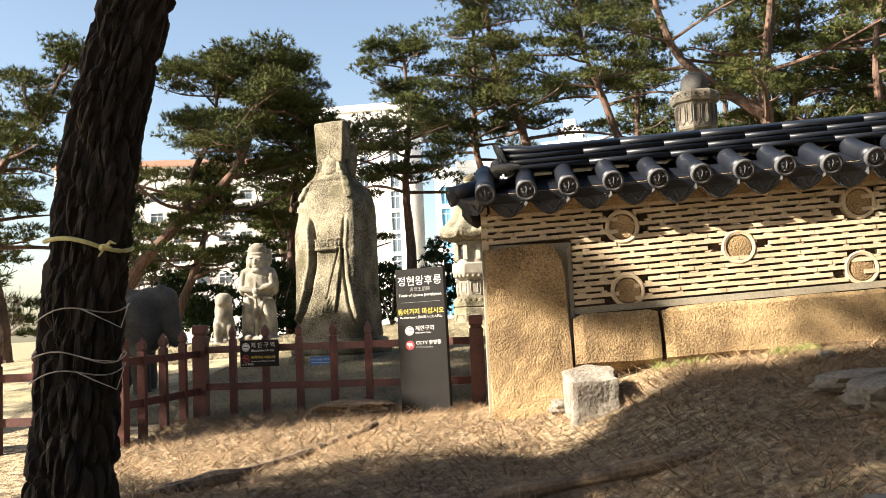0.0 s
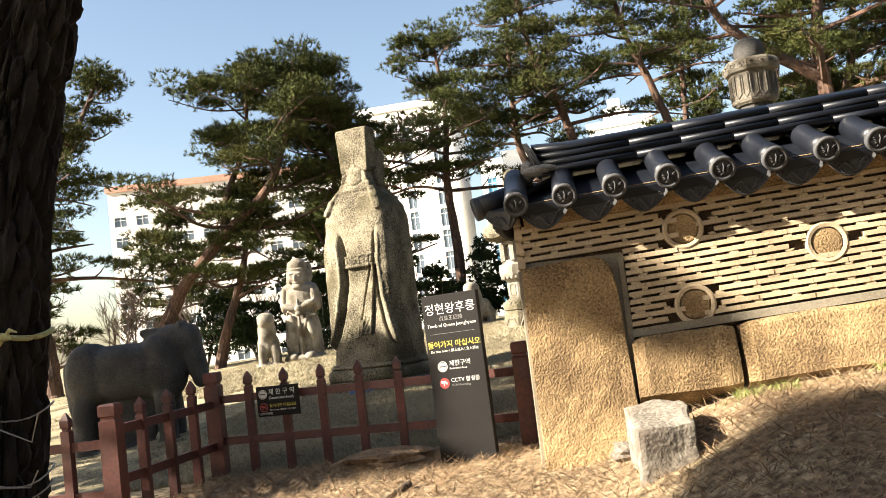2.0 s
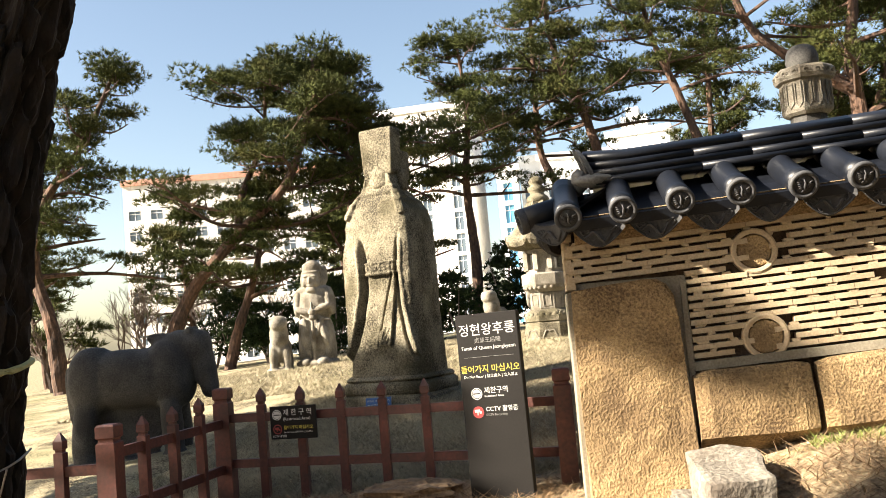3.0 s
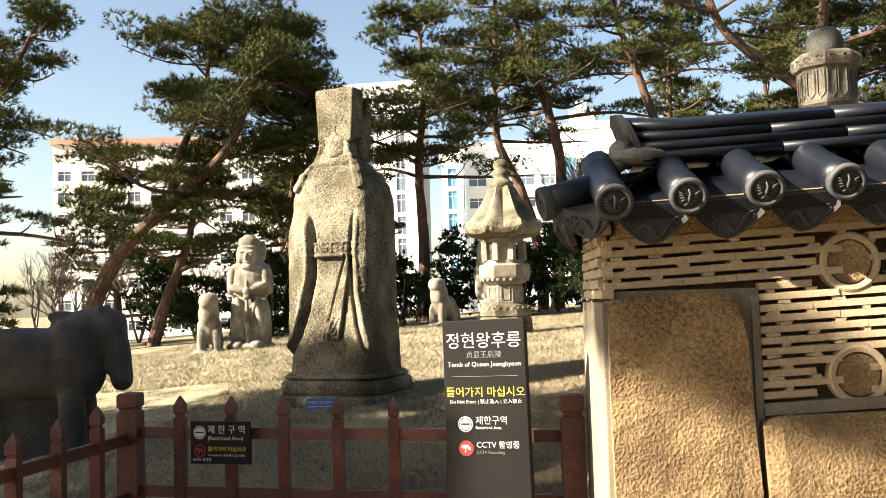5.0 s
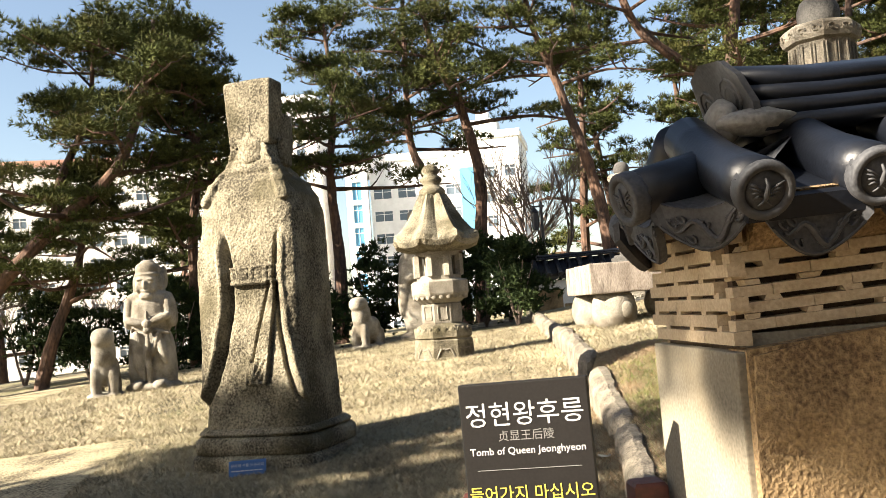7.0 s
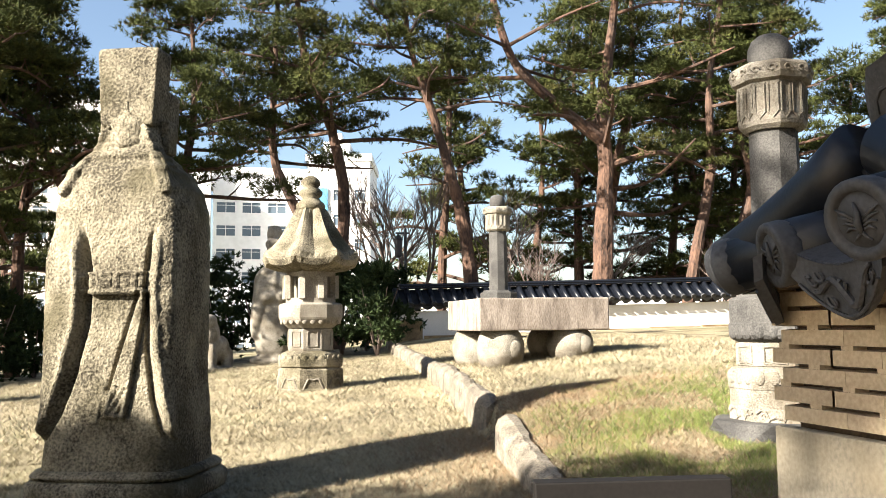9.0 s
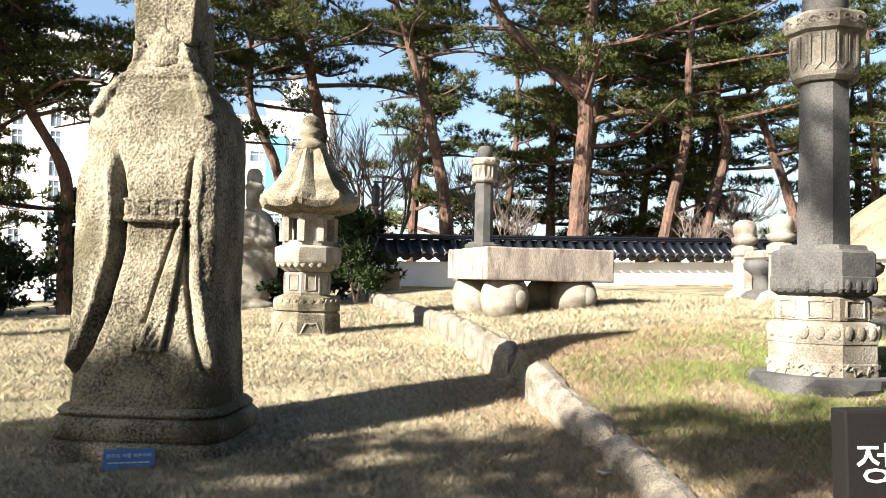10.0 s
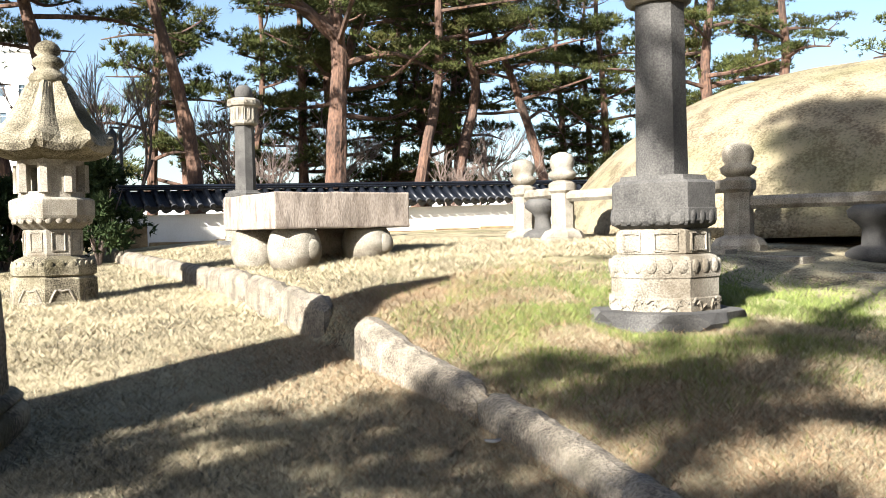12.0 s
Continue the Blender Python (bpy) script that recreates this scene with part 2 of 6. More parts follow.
# ---- the ground ----
def kerb_x(y):
    """The line of the kerb that holds the upper terrace."""
    if y < 3.4:
        return 0.54 + 0.20 * (y - 1.92)
    if y < 5.45:
        return 0.836 + 0.142 * (y - 3.4)
    return 1.127 + 0.125 * (y - 5.45)


def low(x, y):
    xs = max(-25, x) if x < 4 else 4 + 0.4 * (min(x, 25) - 4)
    return 0.05 * xs + 0.062 * min(y, 9.4) + 0.012 * max(0.0, min(y, 22.0) - 9.4)


def ground_z(x, y):
    if y >= 0:
        z = low(x, y)
        step = 0.075 + 0.06 * smoothstep(1.8, 3.6, y) + 0.155 * smoothstep(3.6, 5.6, y) - 0.10 * smoothstep(7, 11, y) + 0.05 * min(2.2, max(0.0, x - kerb_x(y)))
        z += step * smoothstep(-0.09, 0.09, x - kerb_x(y)) * smoothstep(-0.2, 0.6, y)
        inner = z
    if y < 0.6:
        a = -y
        z = 0.03 * max(-25, min(x, 0)) - 0.055 * max(a, 0) - 0.07 * max(0.0, a - 5.0)
        z = max(z, -6)
        z += (0.36 * smoothstep(0.25, 1.5, x) + 0.06 * max(0.0, min(x, 20) - 1.5)) * (1 - 0.35 * smoothstep(1.0, 6.0, a))
        outer = z
        if y >= 0:
            t = smoothstep(0.0, 0.6, y)
            z = outer * (1 - t) + inner * t
    z -= 0.10 * max(0.0, min(60, math.hypot(x - 2, y - 8) - 26))
    if abs(x) < 12 and -14 < y < 26:
        z += 0.02 * noise.noise((x * 0.9, y * 0.9, 0)) + 0.008 * noise.noise((x * 4, y * 4, 3)) * (1.8 if y < 0 else 1.0)
    return z


def ground_lines(a, b, fine, step):
    xs = list(np.arange(a, b + 1e-6, fine))
    d = fine
    lo, hi = a, b
    left, right = [], []
    while hi < 900:
        d *= step
        lo, hi = lo - d, hi + d
        left.append(lo)
        right.append(hi)
    return left[::-1] + xs + right


def build_ground():
    xs, ys = ground_lines(-5.5, 8.0, 0.09, 1.22), ground_lines(-7.5, 13.0, 0.09, 1.22)
    me = bpy.data.meshes.new("ground")
    nx, ny = len(xs), len(ys)
    verts = [(x, y, ground_z(x, y)) for y in ys for x in xs]
    faces = [(j * nx + i, j * nx + i + 1, (j + 1) * nx + i + 1, (j + 1) * nx + i) for j in range(ny - 1) for i in range(nx - 1)]
    me.from_pydata(verts, [], faces)
    earth = me.attributes.new("earth", "FLOAT", "POINT")
    green = me.attributes.new("green", "FLOAT", "POINT")
    e, g = [], []
    for x, y, z in verts:
        k = 1 - smoothstep(0.3, 1.6, y + 0.6 * noise.noise((x * 0.8, y * 0.8, 9)))
        e.append(k)
        d = math.hypot((x - 2.9) / 1.9, (y - 4.2) / 1.9)
        g.append(1.6 * (1 - smoothstep(0.3, 1.0, d)) * (1.0 if x > kerb_x(y) else 0.0))
    earth.data.foreach_set("value", e)
    green.data.foreach_set("value", g)
    me.materials.append(GROUND)
    me.shade_smooth()
    tagged(new("ground", me), "dry golden lawn and bare needle-strewn earth", "ground", kind="structure")


build_ground()


# ---- the near wall ----
SLOPE = 0.045


def wall_rise(x):
    return SLOPE * (x - 0.1)


def crease(bm, limit=0.6):
    for e in bm.edges:
        if e.calc_face_angle(0.0) > limit:
            e.smooth = False


def add_roof(parent, x0, x1, yc, z0, front, spacing, slope, end_left=True, cheap=False, reach=0.52, drop=0.42, tr=0.074):
    """A tiled wall coping: ridge courses, round tiles with end discs, pendant tiles between them. front: which sides carry tiles."""
    lift = lambda x: z0 + slope * (x - x0)
    sides = 8 if cheap else 20
    # the bed under the tiles
    bm = bmesh.new()
    for sgn in front:
        loops = []
        for x in (x0 + 0.02, x1):
            z = lift(x)
            loops.append([(x, yc, z - 0.02), (x, yc + sgn * reach * 0.55, z - drop * 0.62), (x, yc + sgn * reach * 0.97, z - drop * 0.97), (x, yc + sgn * reach * 0.95, z - drop - 0.05), (x, yc + sgn * reach * 0.5, z - drop - 0.02), (x, yc, z - drop - 0.0)])
        rings(bm, loops if sgn < 0 else [lp[::-1] for lp in loops])
    part("roof_bed", bm, TILE, parent)
    # courses of the ridge
    courses = 2 if cheap else 4
    for i in range(courses):
        n = 1 if cheap else max(1, round((x1 - x0) / 0.62))
        for k in range(n):
            bm = bmesh.new()
            a = x0 + (0.17 if cheap else 0.235) - 0.018 * i + (x1 - x0) * (k + (0.5 if i % 2 else 0) * (k > 0)) / n
            b = x0 + (0.17 if cheap else 0.235) - 0.018 * i + (x1 - x0) * (k + 1 + (0.5 if i % 2 and k < n - 1 else 0)) / n
            h = 0.052 if cheap else 0.048
            za, zb = lift(a) + i * h * 0.98, lift(b) + i * h * 0.98
            up = 0.07 * max(0, 1 - (a - x0) / 0.3) * (i / courses) if end_left and k == 0 else 0
            w = (0.13 if cheap else 0.185) - (0.012 if cheap else 0.022) * i
            prof = [(-w, 0.0), (-w - 0.012, 0.5), (-w, 0.92), (-w * 0.5, 1.0 + (0.5 if i == courses - 1 else 0)), (w * 0.5, 1.0 + (0.5 if i == courses - 1 else 0)), (w, 0.92), (w + 0.012, 0.5), (w, 0.0)]
            m = a + min(0.25, (b - a) * 0.5)
            zm = lift(m) + i * h * 0.98
            loops = [[(a, yc + q, za + up + r * h) for q, r in prof], [(m, yc + q, zm + r * h) for q, r in prof], [(b - 0.006, yc + q, zb + r * h) for q, r in prof]]
            rings(bm, [lp[::-1] for lp in loops])
            part("ridge_tile", bm, TILE, parent, smooth=not cheap)
    # round tiles down to the eaves
    n = int((x1 - x0) / spacing)

    def tile_at(m, disc=True):
        made = []
        ob = new("round_tile", tile_mesh)
        ob.parent, ob.matrix_basis = parent, m
        if disc:
            d = new("tile_end", disc_mesh)
            d.parent, d.matrix_basis = parent, m
        return made

    length = math.hypot(reach, drop) * 0.97
    bm = bmesh.new()
    rings(bm, [[(tr * 1.02 * math.cos(a), -s, tr * 1.02 * math.sin(a) - 0.02 * math.sin(math.pi * s / length)) for a in [math.pi * 2 * k / sides for k in range(sides)]] for s in np.linspace(0.05, length + 0.05, 3 if cheap else 6)])
    crease(bm)
    tile_mesh = mesh_of("round_tile", bm, TILE, True)
    bm = bmesh.new()
    y1 = -length - 0.05
    turned_disc = [(tr * 0.98, y1 + 0.03), (tr * 1.05, y1 + 0.015), (tr * 1.05, y1 - 0.018), (tr * 1.0, y1 - 0.024), (tr * 0.76, y1 - 0.024), (tr * 0.73, y1 - 0.012), (tr * 0.69, y1 - 0.012), (tr * 0.66, y1 - 0.018), (tr * 0.1, y1 - 0.018)]
    rings(bm, [[(r * math.cos(2 * math.pi * k / 24), y, r * math.sin(2 * math.pi * k / 24)) for k in range(24)] for r, y in turned_disc])
    crease(bm)
    if not cheap:
        # raised bird on the disc: body, wing ribs, tail
        for sx in (-1, 1):
            for q in range(4):
                ln = 0.52 - 0.07 * q
                tube(bm, [(sx * tr * 0.10, y1 - 0.02, tr * (0.02 - 0.08 * q)), (sx * tr * (0.10 + ln * 0.6), y1 - 0.023, tr * (0.22 - 0.13 * q)), (sx * tr * (0.12 + ln), y1 - 0.02, tr * (0.34 - 0.2 * q))], [tr * 0.035, tr * 0.05, tr * 0.03], 5)
            tube(bm, [(0, y1 - 0.02, -tr * 0.25), (sx * tr * 0.12, y1 - 0.022, -tr * 0.42), (sx * tr * 0.26, y1 - 0.02, -tr * 0.52)], [tr * 0.05, tr * 0.045, tr * 0.03], 5)
        tube(bm, [(0, y1 - 0.02, -tr * 0.35), (0, y1 - 0.026, -tr * 0.1), (tr * 0.04, y1 - 0.026, tr * 0.2), (-tr * 0.06, y1 - 0.022, tr * 0.46)], [tr * 0.06, tr * 0.10, tr * 0.07, tr * 0.04], 6)
    disc_mesh = mesh_of("tile_end", bm, TILE_END, True)
    # pendant tile: a curved apron with relief
    bm = bmesh.new()
    hw = spacing * 0.5 - tr * 0.15
    cols = 6 if cheap else 12
    top, bot, back = [], [], []
    for i in range(cols + 1):
        u = -1 + 2 * i / cols
        sag = -0.045 * (1 - u * u)
        hang = 0.055 + 0.065 * (1 - abs(u) ** 1.6)
        top.append((u * hw, y1 + 0.045, -0.02 + sag))
        bot.append((u * hw, y1 + 0.02, -0.02 + sag - hang))
    f = [bm.verts.new(p) for p in top + bot]
    bk = [bm.verts.new((p[0], p[1] + 0.022, p[2])) for p in top + bot]
    m = cols + 1
    for i in range(cols):
        bm.faces.new((f[i], f[m + i], f[m + i + 1], f[i + 1]))
        bm.faces.new((bk[i], bk[i + 1], bk[m + i + 1], bk[m + i]))
        bm.faces.new((f[m + i], bk[m + i], bk[m + i + 1], f[m + i + 1]))
        bm.faces.new((f[i], f[i + 1], bk[i + 1], bk[i]))
    bm.faces.new((f[0], bk[0], bk[m], f[m]))
    bm.faces.new((f[cols], f[m + cols], bk[m + cols], bk[cols]))
    if not cheap:
        # scrolling dragon in relief
        face = lambda u, q: (u * hw, y1 + 0.038 - 0.022 * q, -0.02 - 0.045 * (1 - u * u) - q * (0.055 + 0.065 * (1 - abs(u) ** 1.6)))
        tube(bm, [face(u, 0.52 + 0.24 * math.sin(u * 7.5)) for u in np.linspace(-0.62, 0.7, 22)], [0.004 + 0.006 * math.sin(math.pi * k / 21) for k in range(22)], 6)
        for u0, q0, turn in ((-0.66, 0.5, 1), (-0.3, 0.72, -1), (-0.05, 0.34, 1), (0.22, 0.72, -1), (0.46, 0.4, 1), (0.68, 0.55, -1), (-0.45, 0.28, -1)):
            tube(bm, [face(u0 + turn * 0.11 * (1 - 0.75 * k / 9) * math.cos(k * 0.55), q0 + 0.17 * (1 - 0.75 * k / 9) * math.sin(k * 0.55)) for k in range(10)], [0.0045] * 10, 5)
        tube(bm, [face(u, 0.92) for u in np.linspace(-0.86, 0.86, 14)], [0.0045] * 14, 5)
    # the trough behind the apron
    tro = [[(u * hw, y, -0.022 - 0.045 * (1 - u * u) - dz) for u in np.linspace(-1, 1, 7)] for y, dz in ((y1 + 0.04, 0.0), (-0.1, 0.0))]
    a = [[bm.verts.new(p) for p in lp] for lp in tro]
    for i in range(6):
        bm.faces.new((a[0][i], a[0][i + 1], a[1][i + 1], a[1][i]))
    drip_mesh = mesh_of("pendant_tile", bm, TILE_END, False)
    pitch = -math.degrees(math.atan2(drop, reach))
    rnd = random.Random(3)
    for sgn in front:
        rz = 0 if sgn < 0 else 180
        for k in range(n):
            x = x0 + 0.05 + spacing * k
            j = (0, 0, 0) if cheap else (rnd.uniform(-0.008, 0.008), rnd.uniform(-0.012, 0.012), rnd.uniform(-2.5, 2.5))
            m4 = Matrix.Translation((x + j[0], yc, lift(x) + (0.02 if cheap else 0.042) + j[1])) @ Matrix.Rotation(radians(rz + j[2]), 4, "Z") @ Matrix.Rotation(radians(-pitch), 4, "X")
            tile_at(m4)
            d = new("pendant_tile", drip_mesh)
            xm = x + spacing * 0.5
            d.parent, d.matrix_basis = parent, Matrix.Translation((xm, yc, lift(xm) + (0.0 if cheap else 0.018) + j[1])) @ Matrix.Rotation(radians(rz), 4, "Z") @ Matrix.Rotation(radians(-pitch), 4, "X")
    if end_left and not cheap:
        # tiles that turn round the end of the wall
        def end_tile(mesh, name, tip, yaw, pit, back):
            m4 = Matrix.Translation(tip) @ Matrix.Rotation(radians(yaw), 4, "Z") @ Matrix.Rotation(radians(pit), 4, "X") @ Matrix.Translation((0, back, 0))
            ob = new(name, mesh)
            ob.parent, ob.matrix_basis = parent, m4

        bm = bmesh.new()
        rings(bm, [[(tr * 1.02 * math.cos(2 * math.pi * k / 14), -s, tr * 1.02 * math.sin(2 * math.pi * k / 14)) for k in range(14)] for s in (length - 0.27, length - 0.1, length + 0.05)])
        crease(bm)
        stub_mesh = mesh_of("round_tile", bm, TILE, True)
        for tip, yaw in (((-0.14, -0.60, 1.635), -80), ((-0.03, -0.19, 1.605), -104), ((0.06, 0.14, 1.60), -150)):
            end_tile(stub_mesh, "round_tile", tip, yaw, 14, length + 0.05)
            end_tile(disc_mesh, "tile_end", tip, yaw, 14, length + 0.05)
        for tip, yaw in (((-0.02, -0.77, 1.625), -42), ((-0.10, -0.39, 1.61), -92), ((-0.03, 0.0, 1.60), -125)):
            end_tile(drip_mesh, "pendant_tile", tip, yaw, 24, length + 0.05)
        # hump of mortar and curled plate under the ridge's end
        bm = bmesh.new()
        for cx_, cy_, cz_, ra, rb, rc in ((0.31, -0.47, 0.045, 0.13, 0.07, 0.042), (0.22, -0.42, 0.055, 0.05, 0.07, 0.075), (0.19, -0.31, 0.02, 0.06, 0.09, 0.065)):
            r2 = bmesh.ops.create_icosphere(bm, subdivisions=3, radius=1.0)
            for v in r2["verts"]:
                c = v.co * (1 + 0.16 * noise.noise(v.co * 2.3 + Vector((cx_ * 30, cy_ * 30, 0))))
                v.co = Vector((cx_ + c.x * ra, cy_ + c.y * rb, lift(x0) + cz_ + c.z * rc))
        part("ridge_plug", bm, MORTAR, parent, smooth=True)
        # the curled tile that closes the ridge
        bm = bmesh.new()
        loops = []
        for thick in (0.0, 0.022):
            lp = []
            for y_, z_ in ((-0.17, 0.03), (-0.185, 0.10), (-0.165, 0.19), (-0.12, 0.245), (0.0, 0.265), (0.12, 0.245), (0.165, 0.19), (0.185, 0.10), (0.17, 0.03), (0.0, 0.06)):
                lp.append((x0 + 0.215 - 0.085 * (z_ / 0.25) ** 2 + thick, yc + y_, lift(x0) + z_))
            loops.append(lp)
        rings(bm, [lp[::-1] for lp in loops])
        for sx in (-1, 1):
            for r0 in (0.03, 0.055):
                tube(bm, [(x0 + 0.208 - 0.085 * ((0.14 + r0 * math.sin(k * 0.6)) / 0.25) ** 2, yc + sx * 0.085 + r0 * math.cos(k * 0.6), lift(x0) + 0.14 + r0 * math.sin(k * 0.6)) for k in range(9)], [0.006] * 9, 5)
        part("ridge_end", bm, TILE_END, parent)


RINGS = ((1.15, 0.855), (1.99, 1.142), (1.137, 1.335), (2.89, 1.436), (2.876, 0.945))


def build_wall():
    w = thing("wall_1", "pale brick tomb wall with round stones and tiled coping", "wall", kind="structure")
    # core, dark in the joints
    bm = bmesh.new()
    x1 = 16.0
    loops = [[(x, -0.66, -0.4 + wall_rise(x)), (x, -0.62, 1.62 + wall_rise(x)), (x, -0.04, 1.62 + wall_rise(x)), (x, 0.0, -0.4 + wall_rise(x))] for x in (0.12, x1)]
    rings(bm, loops)
    part("wall_core", bm, JOINT, w)
    # plaster band under the eaves
    bm = bmesh.new()
    rings(bm, [[(x, -0.675, 1.452 + wall_rise(x)), (x, -0.80, 1.60 + wall_rise(x)), (x, -0.33, 1.70 + wall_rise(x)), (x, 0.14, 1.60 + wall_rise(x)), (x, 0.015, 1.452 + wall_rise(x))] for x in (0.15, x1)])
    part("eaves_plaster", bm, SANDSTONE, w, "ochre plaster under the eaves")
    add_roof(w, 0.08, 7.6, -0.33, 1.808, (-1, 1), 0.311, SLOPE, drop=0.235)
    # big corner slab
    bm = bmesh.new()
    outline = [(0.1, -0.1), (0.1, 0.3), (0.095, 0.7), (0.095, 1.0), (0.1, 1.195), (0.3, 1.215), (0.5, 1.23), (0.58, 1.225), (0.63, 1.195), (0.665, 1.13), (0.68, 1.0), (0.69, 0.7), (0.705, 0.3), (0.71, -0.1)]
    for off, ins in ((0.0, 0.0),):
        fr = [bm.verts.new((x, -0.745 - 0.15 * max(0, 0.55 - z) ** 1.3, z)) for x, z in outline]
        bk = [bm.verts.new((x, -0.60, z)) for x, z in outline]
        bm.faces.new(fr)
        for i in range(len(outline)):
            j = (i + 1) % len(outline)
            bm.faces.new((fr[j], fr[i], bk[i], bk[j]))
    bmesh.ops.bevel(bm, geom=[e for e in bm.edges if all(v.co.y < -0.7 for v in e.verts)], offset=0.018, segments=2, affect="EDGES")
    bmesh.ops.triangulate(bm, faces=[f for f in bm.faces if len(f.verts) > 4])
    for _ in range(4):
        bmesh.ops.subdivide_edges(bm, edges=[e for e in bm.edges if e.calc_length() > 0.09 and all(v.co.y < -0.7 for v in e.verts)], cuts=1, use_grid_fill=False)
        bmesh.ops.triangulate(bm, faces=[f for f in bm.faces if len(f.verts) > 4])
    for v in bm.verts:
        if v.co.y < -0.7:
            v.co.y += 0.012 * noise.noise(v.co * 5) + 0.006 * noise.noise(v.co * 14)
    part("corner_slab", bm, SANDSTONE, w, "rough ochre stone slab")
    # plaster jamb at the end and frame round the slab
    bm = bmesh.new()
    box(bm, 0.075, 0.118, -0.715, 0.01, -0.3, 1.19, 0.006)
    part("end_plaster", bm, PLASTER, w)
    bm = bmesh.new()
    rings(bm, [[(0.712, -0.69, z), (0.712, -0.64, z), (0.745, -0.64, z), (0.745, -0.69, z)] for z in (0.66, 0.9, 1.2)])
    part("slab_frame", bm, PLASTER, w)
    bm = bmesh.new()
    box(bm, 0.121, 0.747, -0.676, -0.60, 0.0, 1.236)
    part("slab_bedding", bm, PLASTER, w)
    # base stones
    for a, b, seed in ((0.725, 1.352, 1), (1.385, 3.05, 2), (3.07, 4.4, 3), (4.42, 6.2, 4)):
        bm = bmesh.new()
        za, zb = 0.66 + wall_rise(a), 0.66 + wall_rise(b)
        n = int((b - a) / 0.07) + 1
        loops = []
        for i in range(n + 1):
            x = a + (b - a) * i / n
            z = za + (zb - za) * i / n
            e = 0.02 if i in (0, n) else 0.0
            pr = [(-0.60, z - e), (-0.725 + e, z - e), (-0.755 + e, z - 0.03), (-0.775 + e, z - 0.12), (-0.80 + e, z - 0.22), (-0.815 + e, z - 0.36), (-0.60, z - 0.5)]
            loops.append([(x, y + 0.016 * noise.noise((x * 4, zz * 5, seed)), zz + 0.01 * noise.noise((x * 3, y, seed))) for y, zz in pr])
        rings(bm, loops)
        part("base_stone", bm, SANDSTONE, w, "rough ochre footing stone")
    # plaster strip over the base stones
    bm = bmesh.new()
    rings(bm, [[(x, -0.70, 0.665 + wall_rise(x)), (x, -0.60, 0.665 + wall_rise(x)), (x, -0.60, 0.715 + wall_rise(x)), (x, -0.69, 0.715 + wall_rise(x))] for x in (0.746, 7.0)])
    part("base_plaster", bm, PLASTER, w)
    for x, z in RINGS:
        bm = bmesh.new()
        rings(bm, [[(x + r * math.cos(2 * math.pi * k / 28), y, z + r * math.sin(2 * math.pi * k / 28)) for k in range(28)] for r, y in ((0.128, -0.60), (0.128, -0.684), (0.118, -0.688), (0.098, -0.684), (0.098, -0.60))])
        part("ring_collar", bm, BRICK, w)
        bm = bmesh.new()
        rings(bm, [[(x + r * math.cos(2 * math.pi * k / 24), y, z + r * math.sin(2 * math.pi * k / 24)) for k in range(24)] for r, y in ((0.095, -0.60), (0.095, -0.668), (0.088, -0.678), (0.03, -0.681))])
        part("round_stone", bm, SANDSTONE, w, "round ochre stone")
    return w


WALL = build_wall()


# ---- fence ----
def build_fence():
    def post(name, x, y, size, h, parent, cap=True):
        z0 = ground_z(x, y) - 0.05
        bm = bmesh.new()
        s = size / 2
        prof = [(s, z0), (s, h - 0.11), (s * 0.8, h - 0.10), (s * 0.8, h - 0.085), (s, h - 0.075), (s, h - 0.012), (s * 0.85, h)] if cap else \
               [(s, z0), (s, h - 0.12), (s * 0.72, h - 0.115), (s * 0.72, h - 0.10), (s, h - 0.095), (s, h - 0.05), (s * 0.15, h)]
        rings(bm, [[(x - r, y - r, z), (x + r, y - r, z), (x + r, y + r, z), (x - r, y + r, z)] for r, z in prof])
        part(name, bm, REDWOOD, parent)

    def rail(a, b, z, parent, hh=0.06):
        bm = bmesh.new()
        a, b = Vector((a[0], a[1], z + 0.035 * 0)), Vector((b[0], b[1], z))
        d = (b - a).normalized()
        nrm = Vector((-d.y, d.x, 0)) * 0.017
        loops = []
        for p in (a, b):
            loops.append([p - nrm + Vector((0, 0, -hh / 2)), p + nrm + Vector((0, 0, -hh / 2)), p + nrm + Vector((0, 0, hh / 2)), p - nrm + Vector((0, 0, hh / 2))])
        rings(bm, loops)
        part("rail", bm, REDWOOD, parent)

    corners = ((0.0, 0.0, 0.725), (-2.46, 0.452, 0.74), (-2.655, -0.843, 0.66), (-4.75, -0.95, 0.58), (-7.0, -1.1, 0.50))
    counts = (7, 3, 6, 6)
    f = thing("fence", "low dark red wooden picket fence", "fence")
    for i, (x, y, h) in enumerate(corners):
        post("post", x, y, 0.115, h, f)
    for (x0, y0, h0), (x1, y1, h1), n in zip(corners, corners[1:], counts):
        ins = 0.05
        zt, zb = (h0 + h1) / 2 - 0.215, (h0 + h1) / 2 - 0.54
        rail((x0, y0), (x1, y1), zt, f)
        rail((x0, y0), (x1, y1), zb, f)
        for k in range(n):
            t = (k + 1) / (n + 1)
            x, y = x0 + (x1 - x0) * t, y0 + (y1 - y0) * t
            post("picket", x, y, 0.058, h0 + (h1 - h0) * t - 0.015, f, cap=False)


build_fence()


